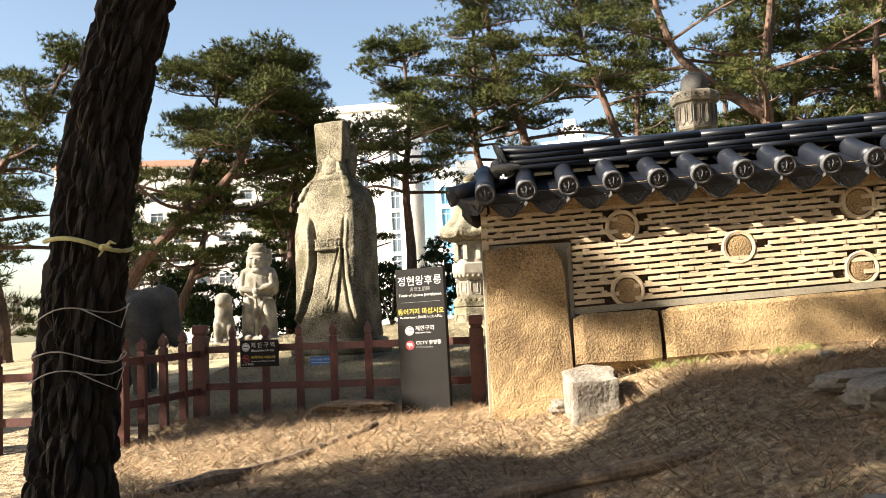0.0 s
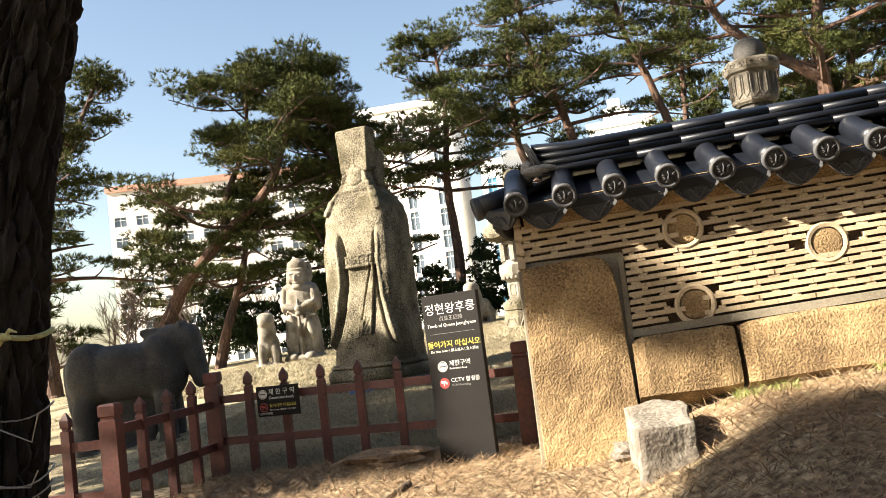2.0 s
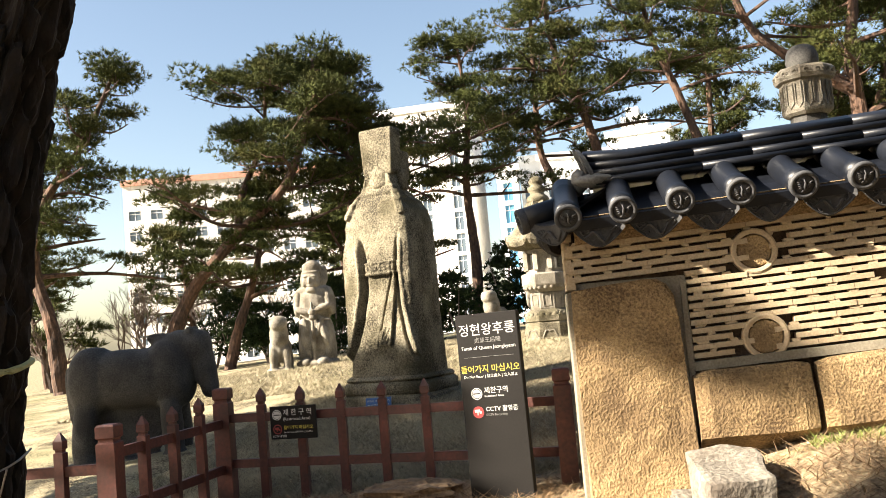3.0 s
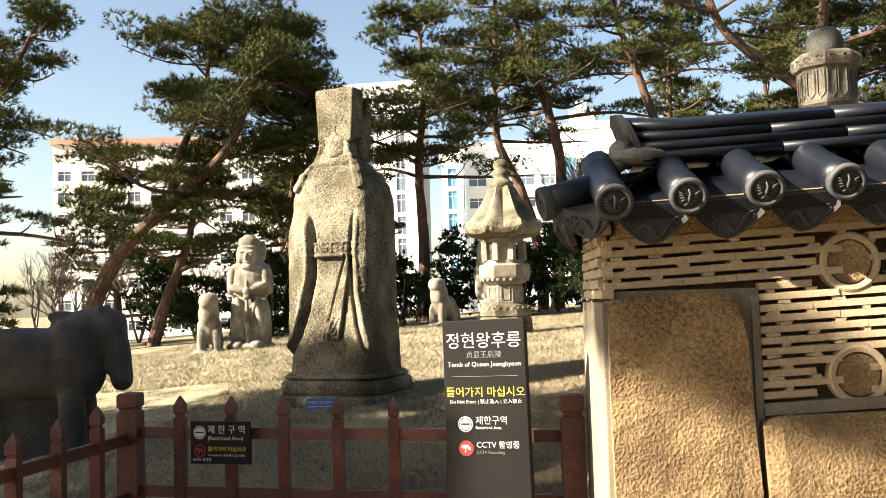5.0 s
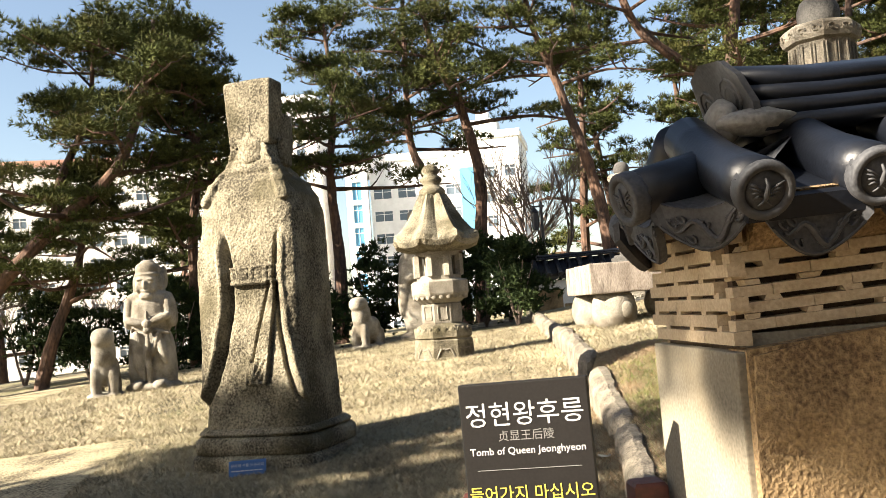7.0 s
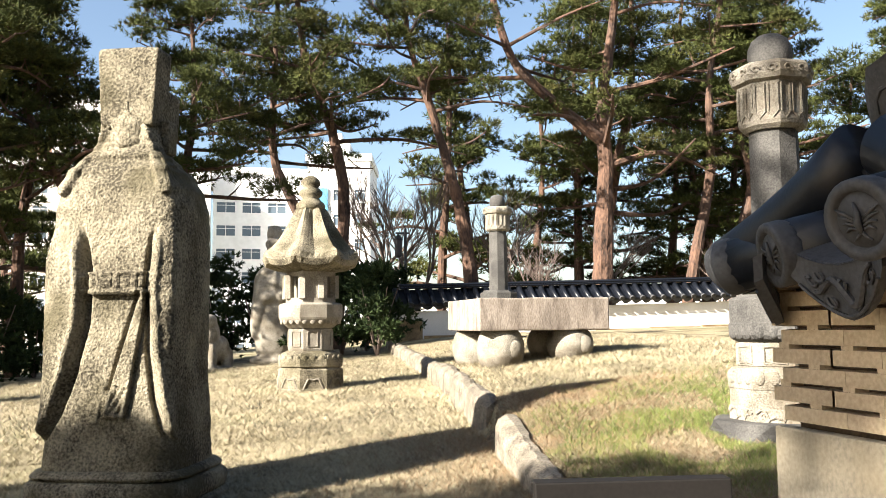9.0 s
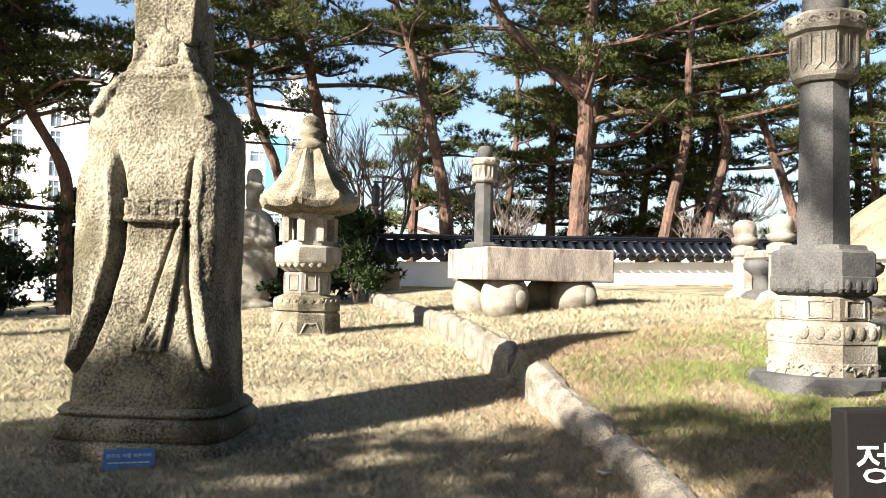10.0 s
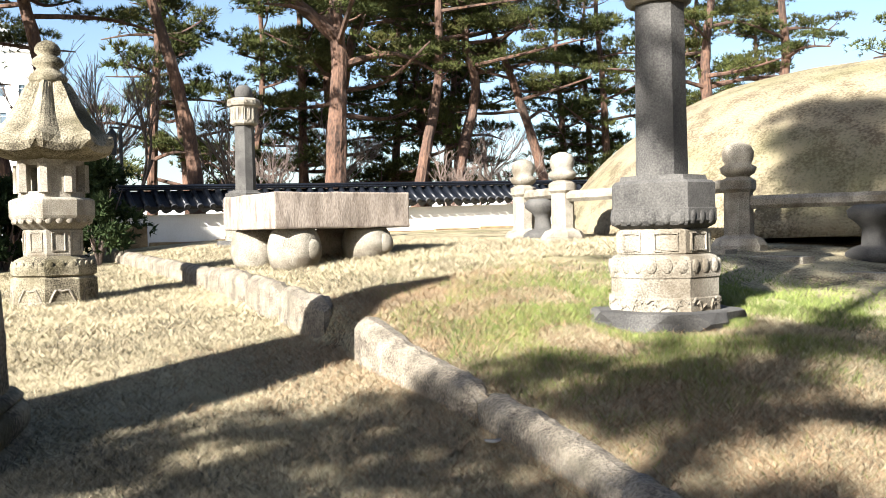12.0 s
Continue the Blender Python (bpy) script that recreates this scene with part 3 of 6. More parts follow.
# ---- signs ----
def words(text, size, m, material, parent, name="lettering", align="CENTER"):
    cu = bpy.data.curves.new(name, "FONT")
    cu.body, cu.size, cu.align_x, cu.align_y = text, size, align, "CENTER"
    cu.extrude = 0.0008
    cu.resolution_u = 2
    tmp = new(name, cu)
    bpy.context.view_layer.update()
    me = bpy.data.meshes.new_from_object(tmp.evaluated_get(bpy.context.evaluated_depsgraph_get()))
    bpy.data.objects.remove(tmp)
    me.materials.clear()
    me.materials.append(material)
    ob = new(name, me)
    ob.parent, ob.matrix_basis = parent, m
    return ob


def flat(bm, x0, x1, z0, z1, y):
    box(bm, x0, x1, y - 0.0015, y, z0, z1)


def disc_on(bm, x, z, r, y, r_in=0.0, n=28):
    prof = ((r_in, y), (r_in, y - 0.002), (r, y - 0.002), (r, y)) if r_in else ((r, y), (r, y - 0.002), (r * 0.5, y - 0.002))
    rings(bm, [[(x + q * math.cos(2 * math.pi * k / n), yy, z + q * math.sin(2 * math.pi * k / n)) for k in range(n)] for q, yy in prof], cap=not r_in)


UP = Matrix.Rotation(radians(90), 4, "X")


def build_signs():
    # the tall panel, leaning a little
    s = thing("sign_board", "tall dark brown information panel with white print", "sign")
    s.matrix_world = Matrix.Translation((-0.415, -0.24, -0.08)) @ Matrix.Rotation(radians(-16), 4, "Z") @ Matrix.Rotation(radians(-1.2), 4, "Y") @ Matrix.Rotation(radians(-1.5), 4, "X")
    bm = bmesh.new()
    box(bm, -0.206, 0.206, -0.03, 0.03, 0.0, 1.2, 0.004)
    part("panel", bm, SIGN_DARK, s)
    bm = bmesh.new()
    box(bm, -0.26, 0.30, -0.13, 0.13, -0.06, 0.022, 0.006)
    part("foot", bm, SIGN_DARK, s)
    y = -0.0312
    at = lambda x, z: Matrix.Translation((x, y, z)) @ UP
    words("정현왕후릉", 0.083, at(0, 1.095), INK_WHITE, s)
    words("贞显王后陵", 0.036, at(0.0, 1.03), INK_DIM, s)
    words("Tomb of Queen Jeonghyeon", 0.032, at(0, 0.985), INK_WHITE, s)
    bm = bmesh.new()
    flat(bm, -0.165, 0.165, 0.927, 0.929, y)
    part("rule", bm, INK_DIM, s)
    words("들어가지 마십시오", 0.052, at(0, 0.85), INK_YELLOW, s)
    words("Do Not Enter | 禁止進入 | 立入禁止", 0.0235, at(0, 0.806), INK_WHITE, s)
    words("제한구역", 0.044, at(-0.055, 0.715), INK_WHITE, s, align="LEFT")
    words("Restricted Area", 0.02, at(-0.055, 0.682), INK_WHITE, s, align="LEFT")
    words("CCTV 촬영중", 0.038, at(-0.055, 0.600), INK_WHITE, s, align="LEFT")
    words("CCTV Recording", 0.02, at(-0.055, 0.566), INK_DIM, s, align="LEFT")
    bm = bmesh.new()
    disc_on(bm, -0.105, 0.70, 0.037, y, 0.032)
    disc_on(bm, -0.105, 0.70, 0.028, y)
    part("pictogram", bm, INK_WHITE, s)
    bm = bmesh.new()
    flat(bm, -0.128, -0.082, 0.697, 0.704, y - 0.0025)
    part("bar", bm, SIGN_DARK, s)
    bm = bmesh.new()
    disc_on(bm, -0.105, 0.585, 0.037, y)
    part("pictogram", bm, INK_RED, s, "red camera pictogram")
    bm = bmesh.new()
    box(bm, -0.128, -0.092, y - 0.004, y - 0.0025, 0.585, 0.602)
    box(bm, -0.096, -0.084, y - 0.004, y - 0.0025, 0.577, 0.590)
    box(bm, -0.112, -0.106, y - 0.004, y - 0.0025, 0.566, 0.585)
    part("camera_symbol", bm, INK_WHITE, s)
    # the small plate on the fence
    s = thing("fence_sign", "small black restricted area plate fixed to the fence", "sign")
    s.matrix_world = Matrix.Translation((-1.888, 0.285, 0.475)) @ Matrix.Rotation(radians(-10), 4, "Z")
    bm = bmesh.new()
    box(bm, -0.178, 0.178, -0.008, 0.008, -0.115, 0.115, 0.003)
    part("plate", bm, SIGN_DARK, s)
    y = -0.0092
    words("제 한 구 역", 0.05, at(-0.075, 0.068), INK_WHITE, s, align="LEFT")
    words("(Restricted Area)", 0.030, at(-0.075, 0.024), INK_WHITE, s, align="LEFT")
    words("들어가지 마십시오", 0.030, at(-0.075, -0.036), INK_YELLOW, s, align="LEFT")
    words("Do Not Enter | 禁止進入 | 立入禁止", 0.0145, at(-0.075, -0.068), INK_WHITE, s, align="LEFT")
    words("CCTV 촬영중", 0.02, at(-0.165, -0.094), INK_WHITE, s, align="LEFT")
    bm = bmesh.new()
    disc_on(bm, -0.122, 0.055, 0.036, y, 0.031)
    disc_on(bm, -0.122, 0.055, 0.027, y)
    part("pictogram", bm, INK_WHITE, s)
    bm = bmesh.new()
    flat(bm, -0.145, -0.099, 0.052, 0.059, y - 0.0025)
    part("bar", bm, SIGN_DARK, s)
    bm = bmesh.new()
    disc_on(bm, -0.122, -0.045, 0.034, y, 0.028)
    part("pictogram", bm, INK_RED, s, "red camera pictogram")
    bm = bmesh.new()
    box(bm, -0.144, -0.110, y - 0.002, y, -0.047, -0.032)
    box(bm, -0.114, -0.102, y - 0.002, y, -0.055, -0.043)
    box(bm, -0.130, -0.124, y - 0.002, y, -0.063, -0.047)
    part("camera_symbol", bm, INK_RED, s)
    # blue plate at the statue's foot
    s = thing("blue_sign", "small blue conservation notice at the statue's base", "sign")
    s.matrix_world = Matrix.Translation((-2.07, 4.14, ground_z(-2.07, 4.14) + 0.02)) @ Matrix.Rotation(radians(-18), 4, "X")
    bm = bmesh.new()
    box(bm, -0.148, 0.148, -0.01, 0.01, -0.03, 0.105, 0.002)
    part("plate", bm, BLUE_SIGN, s)
    y = -0.0112
    words("문화재 석물 보존처리", 0.030, at(0, 0.062), INK_WHITE, s)
    bm = bmesh.new()
    for k in range(7):
        flat(bm, -0.125 + k * 0.036, -0.097 + k * 0.036, 0.018, 0.026, y)
    part("small_print", bm, INK_WHITE, s)


build_signs()


# ---- stone figures ----
def seg(px, pz, a, b):
    """Distance from a point to a segment, and how far along it the nearest place lies."""
    dx, dz = b[0] - a[0], b[1] - a[1]
    t = max(0, min(1, ((px - a[0]) * dx + (pz - a[1]) * dz) / (dx * dx + dz * dz)))
    return math.hypot(px - a[0] - t * dx, pz - a[1] - t * dz), t


def lerp_table(tab, z):
    for (z0, *a), (z1, *b) in zip(tab, tab[1:]):
        if z <= z1:
            t = max(0, (z - z0) / (z1 - z0))
            t = t * t * (3 - 2 * t)
            return [p + (q - p) * t for p, q in zip(a, b)]
    return list(tab[-1][1:])


def build_official():
    """The civil official from behind: plinth, robe with hanging sleeves, belt and sash, tall two-tier hat."""
    bm = bmesh.new()
    body = ((0.28, 0.56, 0.50), (0.5, 0.55, 0.49), (1.0, 0.525, 0.47), (1.5, 0.535, 0.45), (1.85, 0.535, 0.44), (2.1, 0.53, 0.43), (2.25, 0.50, 0.41), (2.38, 0.43, 0.36), (2.48, 0.32, 0.30), (2.56, 0.24, 0.26), (2.62, 0.21, 0.23), (2.72, 0.19, 0.21))
    n = 380
    levels = list(np.arange(0.28, 2.72, 0.0095))
    # squarish section, points evenly spaced round it
    e = 0.34
    fine = [2 * math.pi * i / 6000 for i in range(6001)]
    px = [math.copysign(abs(math.cos(q)) ** e, math.cos(q)) for q in fine]
    py = [math.copysign(abs(math.sin(q)) ** e, math.sin(q)) for q in fine]
    run = np.concatenate(([0.0], np.cumsum(np.hypot(np.diff(px), 0.85 * np.diff(py)))))
    angles = np.interp(np.linspace(0, run[-1], n, endpoint=False), run, fine)
    left = ((-0.25, 2.06), (-0.205, 1.92), (-0.16, 1.60), (-0.17, 1.30), (-0.25, 0.95), (-0.35, 0.68), (-0.50, 0.46))
    right = ((0.36, 2.06), (0.32, 1.88), (0.295, 1.55), (0.32, 1.15), (0.37, 0.80), (0.43, 0.58), (0.56, 0.40))

    def edge(tab, z):
        for (x0, z0), (x1, z1) in zip(tab, tab[1:]):
            if z1 <= z <= z0:
                return x0 + (x1 - x0) * (z0 - z) / (z0 - z1)
        return None

    loops = []
    for z in levels:
        a, b = lerp_table(body, z)
        a, b = a * 0.895, b * 0.85
        lp = []
        for i in range(n):
            c, s = math.cos(angles[i]), math.sin(angles[i])
            x = a * math.copysign(abs(c) ** e, c)
            y = b * math.copysign(abs(s) ** e, s)
            d = 0.0
            if y < -0.3 * b:
                el, er = edge(left, z), edge(right, z)
                fade = (1 - smoothstep(1.72, 2.04, z)) * smoothstep(0.40, 0.62, z) * (1 - smoothstep(0.90, 0.99, abs(x) / a))
                if el is not None:
                    d += fade * (0.055 * smoothstep(-0.010, 0.010, el - x) + 0.018 * math.exp(-((x - el + 0.03) / 0.022) ** 2) - 0.075 * math.exp(-((x - el - 0.016) / 0.021) ** 2))
                if er is not None:
                    d += fade * (0.055 * smoothstep(-0.010, 0.010, x - er) + 0.018 * math.exp(-((x - er - 0.03) / 0.022) ** 2) - 0.055 * math.exp(-((x - er + 0.016) / 0.020) ** 2))
                if el is not None and er is not None and el < x < er and 1.515 < z < 1.66:
                    d += 0.055
                    if 1.535 < z < 1.64:
                        d -= 0.012 * (abs((x + 0.5) % 0.115 - 0.057) < 0.042)
                        d += 0.008 * (abs((x + 0.5) % 0.115 - 0.057) < 0.024) * (1.56 < z < 1.615)
                # the sash and its seal
                q, t = seg(x, z, (0.26, 1.52), (0.06, 0.60))
                w = 0.02 + 0.065 * t
                if z > 0.665 and t > 0:
                    d += 0.036 * (1 - smoothstep(w - 0.006, w + 0.006, q)) - 0.03 * math.exp(-((q - w - 0.016) / 0.012) ** 2)
                if t > 0.70 and z > 0.69 and q < 0.045:
                    d -= 0.022
                    d += 0.018 * (math.sin(x * 130 + z * 40) * math.sin(z * 110) > 0)
                # hat ribbons over the shoulders
                for sx in (-1, 1):
                    q, t = seg(x, z, (sx * 0.17, 2.7), (sx * 0.37, 2.25))
                    d += 0.04 * (1 - smoothstep(0.03, 0.055, q))
                d += 0.018 * (1 - smoothstep(0.0, 0.03, abs(z - 2.52) - 0.01)) * (abs(x) < 0.2)
            d += 0.006 * noise.noise((x * 9, y * 9, z * 9)) + 0.004 * noise.noise((x * 26, y * 26, z * 26))
            r = math.hypot(x / a, y / b) + 1e-6
            nx, ny = x / (a * a), y / (b * b)
            k = math.hypot(nx, ny) + 1e-6
            lp.append((x + d * nx / k, y + d * ny / k, z))
        loops.append(lp)
    rings(bm, loops)
    # plinth
    def slab(z0, z1, a, b, round_):
        lp = []
        for z, q in ((z0, 0.0), (z0 + 0.02, 0.015), (z1 - 0.035, 0.015), (z1, -0.02)):
            lp.append([((a + q) * math.copysign(abs(math.cos(2 * math.pi * i / 64)) ** round_, math.cos(2 * math.pi * i / 64)) + 0.008 * noise.noise((i * 0.6, z * 3, 1)),
                        (b + q) * math.copysign(abs(math.sin(2 * math.pi * i / 64)) ** round_, math.sin(2 * math.pi * i / 64)) + 0.008 * noise.noise((i * 0.6, z * 3, 5)), z) for i in range(64)])
        rings(bm, lp)
    slab(-0.12, 0.10, 0.60, 0.53, 0.34)
    slab(0.10, 0.245, 0.58, 0.51, 0.36)
    slab(0.25, 0.31, 0.555, 0.485, 0.38)
    # hat: band, rear crown, front tier
    rings(bm, [[(a * math.cos(2 * math.pi * i / 40), b * math.sin(2 * math.pi * i / 40), z) for i in range(40)] for a, b, z in ((0.20, 0.22, 2.56), (0.215, 0.235, 2.6), (0.205, 0.225, 2.64), (0.195, 0.215, 2.70), (0.20, 0.22, 2.74), (0.185, 0.20, 2.80))])
    first = len(bm.faces)

    def block(x, y0, y1, z0, z1, flare):
        """A tapering block with crisp, slightly worn arrises and chiselled faces."""
        loops = []
        for k in range(25):
            q = k / 24
            z = z0 + (z1 - z0) * q
            w = x * (1 + (flare - 1) * q)
            ins = 0.012 * (k in (0, 24))
            pts = []
            for (ax, ay), (bx, by) in (((-w, y0), (w, y0)), ((w, y0), (w, y1)), ((w, y1), (-w, y1)), ((-w, y1), (-w, y0))):
                for h in [0.03] + [(i + 0.5) / 10 for i in range(10)] + [0.97]:
                    pts.append((ax + (bx - ax) * h, ay + (by - ay) * h))
            cy_ = (y0 + y1) / 2
            loops.append([(p * (1 - ins / w), cy_ + (r - cy_) * (1 - ins / (y1 - cy_)) + 0.006 * noise.noise((p * 14, r * 14, z * 14)), z + 0.006 * noise.noise((p * 8, r * 8, 3))) for p, r in pts])
        rings(bm, loops)

    block(0.20, -0.17, 0.06, 2.74, 3.32, 1.17)
    block(0.20, 0.05, 0.27, 2.70, 3.05, 1.05)
    bm.faces.ensure_lookup_table()
    for f in bm.faces[first:]:
        for ed in f.edges:
            if ed.calc_face_angle(0.0) > 0.5:
                ed.smooth = False
    # small knot on the back of the hat
    rings(bm, [[(a * math.cos(2 * math.pi * i / 12), -0.16 + 0.02 * math.sin(2 * math.pi * i / 12), z) for i in range(12)] for a, z in ((0.05, 2.72), (0.055, 2.78), (0.045, 2.83), (0.02, 2.86), (0.012, 2.92))])
    for sx in (-1, 1):
        tube(bm, [(sx * 0.12, -0.18, 2.74), (sx * 0.20, -0.14, 2.66), (sx * 0.21, -0.12, 2.58), (sx * 0.30, -0.22, 2.46), (sx * 0.37, -0.26, 2.36)], [0.018, 0.022, 0.022, 0.026, 0.022], 8)
        box(bm, min(sx * 0.2, sx * 0.27), max(sx * 0.2, sx * 0.27), -0.05, 0.10, 2.55, 2.80, 0.02)
    solo("stone_official", bm, GRANITE, "tall weathered granite official seen from behind", "statue", (-1.90, 4.80, ground_z(-1.9, 4.8) - 0.02), -21, smooth=True)


build_official()


def blobs(name, label, at, rz, shapes, voxel, material, smooth_it=6, group=""):
    """A carved figure: rounded masses fused into one skin. shapes: (x, y, z, rx, ry, rz radii, tilt about y)."""
    bm = bmesh.new()
    for x, y, z, a, b, c, tilt in shapes:
        r = bmesh.ops.create_uvsphere(bm, u_segments=20, v_segments=12, radius=1.0)
        rot = Matrix.Rotation(radians(tilt), 3, "Y")
        for v in r["verts"]:
            k = Vector([math.copysign(abs(q) ** 0.8, q) for q in v.co])
            v.co = rot @ Vector((k.x * a, k.y * b, k.z * c)) + Vector((x, y, z))
    ob = solo(name, bm, material, label, "statue", at, rz, group)
    m = ob.modifiers.new("skin", "REMESH")
    m.mode, m.voxel_size, m.use_smooth_shade = "VOXEL", voxel, True
    s = ob.modifiers.new("soften", "SMOOTH")
    s.iterations, s.factor = smooth_it, 0.5
    return ob


def build_figures():
    # military official with folded hands
    g = ground_z(-5.0, 12.3)
    k = 1.0
    blobs("stone_warrior", "pale stone warrior with folded hands beside a small beast", (-5.0, 12.4, g), 0, (
        (0, 0, 0.05, 0.46, 0.42, 0.10, 0), (0, 0.03, 0.55, 0.36, 0.30, 0.62, 0), (-0.26, 0.0, 0.50, 0.12, 0.25, 0.52, 3), (0.27, 0.02, 0.50, 0.12, 0.26, 0.52, -3), (0, 0.05, 1.28, 0.37, 0.30, 0.42, 0),
        (-0.33, 0.0, 1.34, 0.105, 0.20, 0.30, 6), (0.34, 0.02, 1.34, 0.105, 0.22, 0.30, -6), (0, 0.05, 1.58, 0.39, 0.24, 0.12, 0),
        (-0.20, -0.22, 1.16, 0.20, 0.10, 0.065, 16), (0.20, -0.24, 1.20, 0.22, 0.10, 0.07, -18), (0.02, -0.31, 1.12, 0.075, 0.07, 0.075, 0), (0.02, -0.31, 1.01, 0.075, 0.07, 0.05, 0), (0.02, -0.31, 1.26, 0.028, 0.04, 0.09, 0), (0.02, -0.32, 0.52, 0.045, 0.045, 0.46, 0),
        (0.14, -0.26, 0.78, 0.05, 0.07, 0.22, 18), (0.24, -0.25, 0.66, 0.07, 0.08, 0.24, -14), (0.25, -0.24, 0.98, 0.16, 0.05, 0.03, 16), (-0.16, -0.24, 0.62, 0.10, 0.07, 0.40, -6), (-0.30, -0.18, 0.66, 0.03, 0.08, 0.42, 4), (-0.06, -0.25, 0.46, 0.025, 0.05, 0.34, 3), (-0.17, -0.28, 0.08, 0.12, 0.16, 0.09, 0), (0.19, -0.28, 0.08, 0.12, 0.16, 0.09, 0),
        (0, -0.04, 1.82, 0.20, 0.22, 0.24, 0), (0, -0.255, 1.79, 0.035, 0.05, 0.07, 0), (-0.09, -0.235, 1.885, 0.065, 0.03, 0.02, -6), (0.09, -0.235, 1.885, 0.065, 0.03, 0.02, 6), (-0.085, -0.235, 1.83, 0.04, 0.02, 0.018, 0), (0.085, -0.235, 1.83, 0.04, 0.02, 0.018, 0), (0, -0.235, 1.69, 0.075, 0.03, 0.018, 0), (0, -0.20, 1.60, 0.11, 0.07, 0.06, 0), (-0.13, -0.19, 1.74, 0.05, 0.05, 0.07, 0), (0.13, -0.19, 1.74, 0.05, 0.05, 0.07, 0),
        (0, -0.01, 1.975, 0.225, 0.245, 0.035, 0), (0, 0, 2.07, 0.205, 0.215, 0.13, 0), (0, 0, 2.20, 0.11, 0.11, 0.035, 0), (-0.215, 0.03, 1.80, 0.05, 0.12, 0.19, 2), (0.215, 0.03, 1.80, 0.05, 0.12, 0.19, -2), (0.24, 0.12, 1.92, 0.06, 0.08, 0.20, 0)), 0.0145, GRANITE_PALE, 2)
    # partner official, far side, behind the lantern
    blobs("stone_official_far", "pale stone official standing behind the stone lantern", (-0.1, 18.2, ground_z(-0.1, 18.2) - 0.03), 0, (
        (0, 0, 0.08, 0.55, 0.45, 0.14, 0), (0, 0, 0.8, 0.46, 0.36, 0.85, 0), (0, 0, 1.7, 0.48, 0.34, 0.55, 0), (-0.36, -0.1, 1.3, 0.16, 0.24, 0.75, 6), (0.36, -0.1, 1.3, 0.16, 0.24, 0.75, -6),
        (0, -0.3, 1.75, 0.06, 0.06, 0.35, 0), (-0.18, -0.27, 1.5, 0.2, 0.13, 0.12, -25), (0.18, -0.27, 1.5, 0.2, 0.13, 0.12, 25), (0, -0.03, 2.45, 0.2, 0.2, 0.27, 0), (0, 0, 2.72, 0.22, 0.2, 0.12, 0), (0, 0.08, 2.95, 0.18, 0.1, 0.22, 0)), 0.03, GRANITE_PALE, 4)
    horse = ((-0.03, 0, 0.84, 0.70, 0.30, 0.31, 2), (-0.50, 0, 0.84, 0.28, 0.31, 0.36, 0), (0.42, 0, 0.86, 0.28, 0.29, 0.37, 0), (0.56, 0, 1.06, 0.26, 0.19, 0.24, 22), (0.74, 0, 1.10, 0.17, 0.165, 0.20, 0),
             (0.80, 0, 0.93, 0.135, 0.14, 0.28, -10), (0.86, 0, 0.70, 0.105, 0.115, 0.13, 0), (0.68, 0.10, 1.29, 0.05, 0.035, 0.06, 0), (0.68, -0.10, 1.29, 0.05, 0.035, 0.06, 0), (0.79, -0.14, 1.06, 0.03, 0.03, 0.025, 0), (0.42, 0, 1.20, 0.30, 0.05, 0.08, 10),
             (-0.56, -0.17, 0.34, 0.15, 0.125, 0.40, 6), (-0.56, 0.17, 0.34, 0.15, 0.125, 0.40, 6), (0.44, -0.16, 0.34, 0.125, 0.115, 0.40, -3), (0.44, 0.16, 0.34, 0.125, 0.115, 0.40, -3), (-0.56, -0.18, 0.05, 0.14, 0.12, 0.07, 0), (0.46, -0.17, 0.05, 0.13, 0.11, 0.07, 0),
             (-0.08, 0, 0.34, 0.40, 0.09, 0.34, 0), (-0.77, 0, 0.66, 0.06, 0.07, 0.36, -6), (0, 0, -0.02, 0.90, 0.36, 0.07, 0))
    horse = [(x * 0.88, y, z, a * 0.88, b, c, tl) for x, y, z, a, b, c, tl in horse]
    blobs("stone_horse", "dark weathered granite horse standing on the lawn", (-4.38, 3.0, ground_z(-4.3, 3.0) - 0.05), 8, horse, 0.026, GRANITE_DARK, 5, "stone animals")
    beast = ((0, 0, 0.45, 0.24, 0.36, 0.28, 0), (0, -0.2, 0.75, 0.20, 0.22, 0.28, 0), (0, -0.28, 1.0, 0.19, 0.22, 0.17, 0), (-0.14, -0.28, 0.25, 0.09, 0.10, 0.30, 0), (0.14, -0.28, 0.25, 0.09, 0.10, 0.30, 0), (-0.14, 0.25, 0.22, 0.11, 0.14, 0.25, 0), (0.14, 0.25, 0.22, 0.11, 0.14, 0.25, 0), (0, 0, 0.02, 0.32, 0.45, 0.06, 0))
    for x, y, rz in ((-5.75, 12.2, 15), (-1.4, 17.0, -35)):
        blobs("stone_beast", "small pale stone beast on the lawn", (x, y, ground_z(x, y) - 0.02), rz, beast, 0.025, GRANITE_PALE, 4, "stone animals")


build_figures()


def octo(bm, profile, cx=0.0, cy=0.0):
    """Eight-sided turned work; radii are to the flat of a face."""
    turned(bm, 8, [(r / math.cos(math.pi / 8), z) for r, z in profile], math.pi / 8, cx, cy)


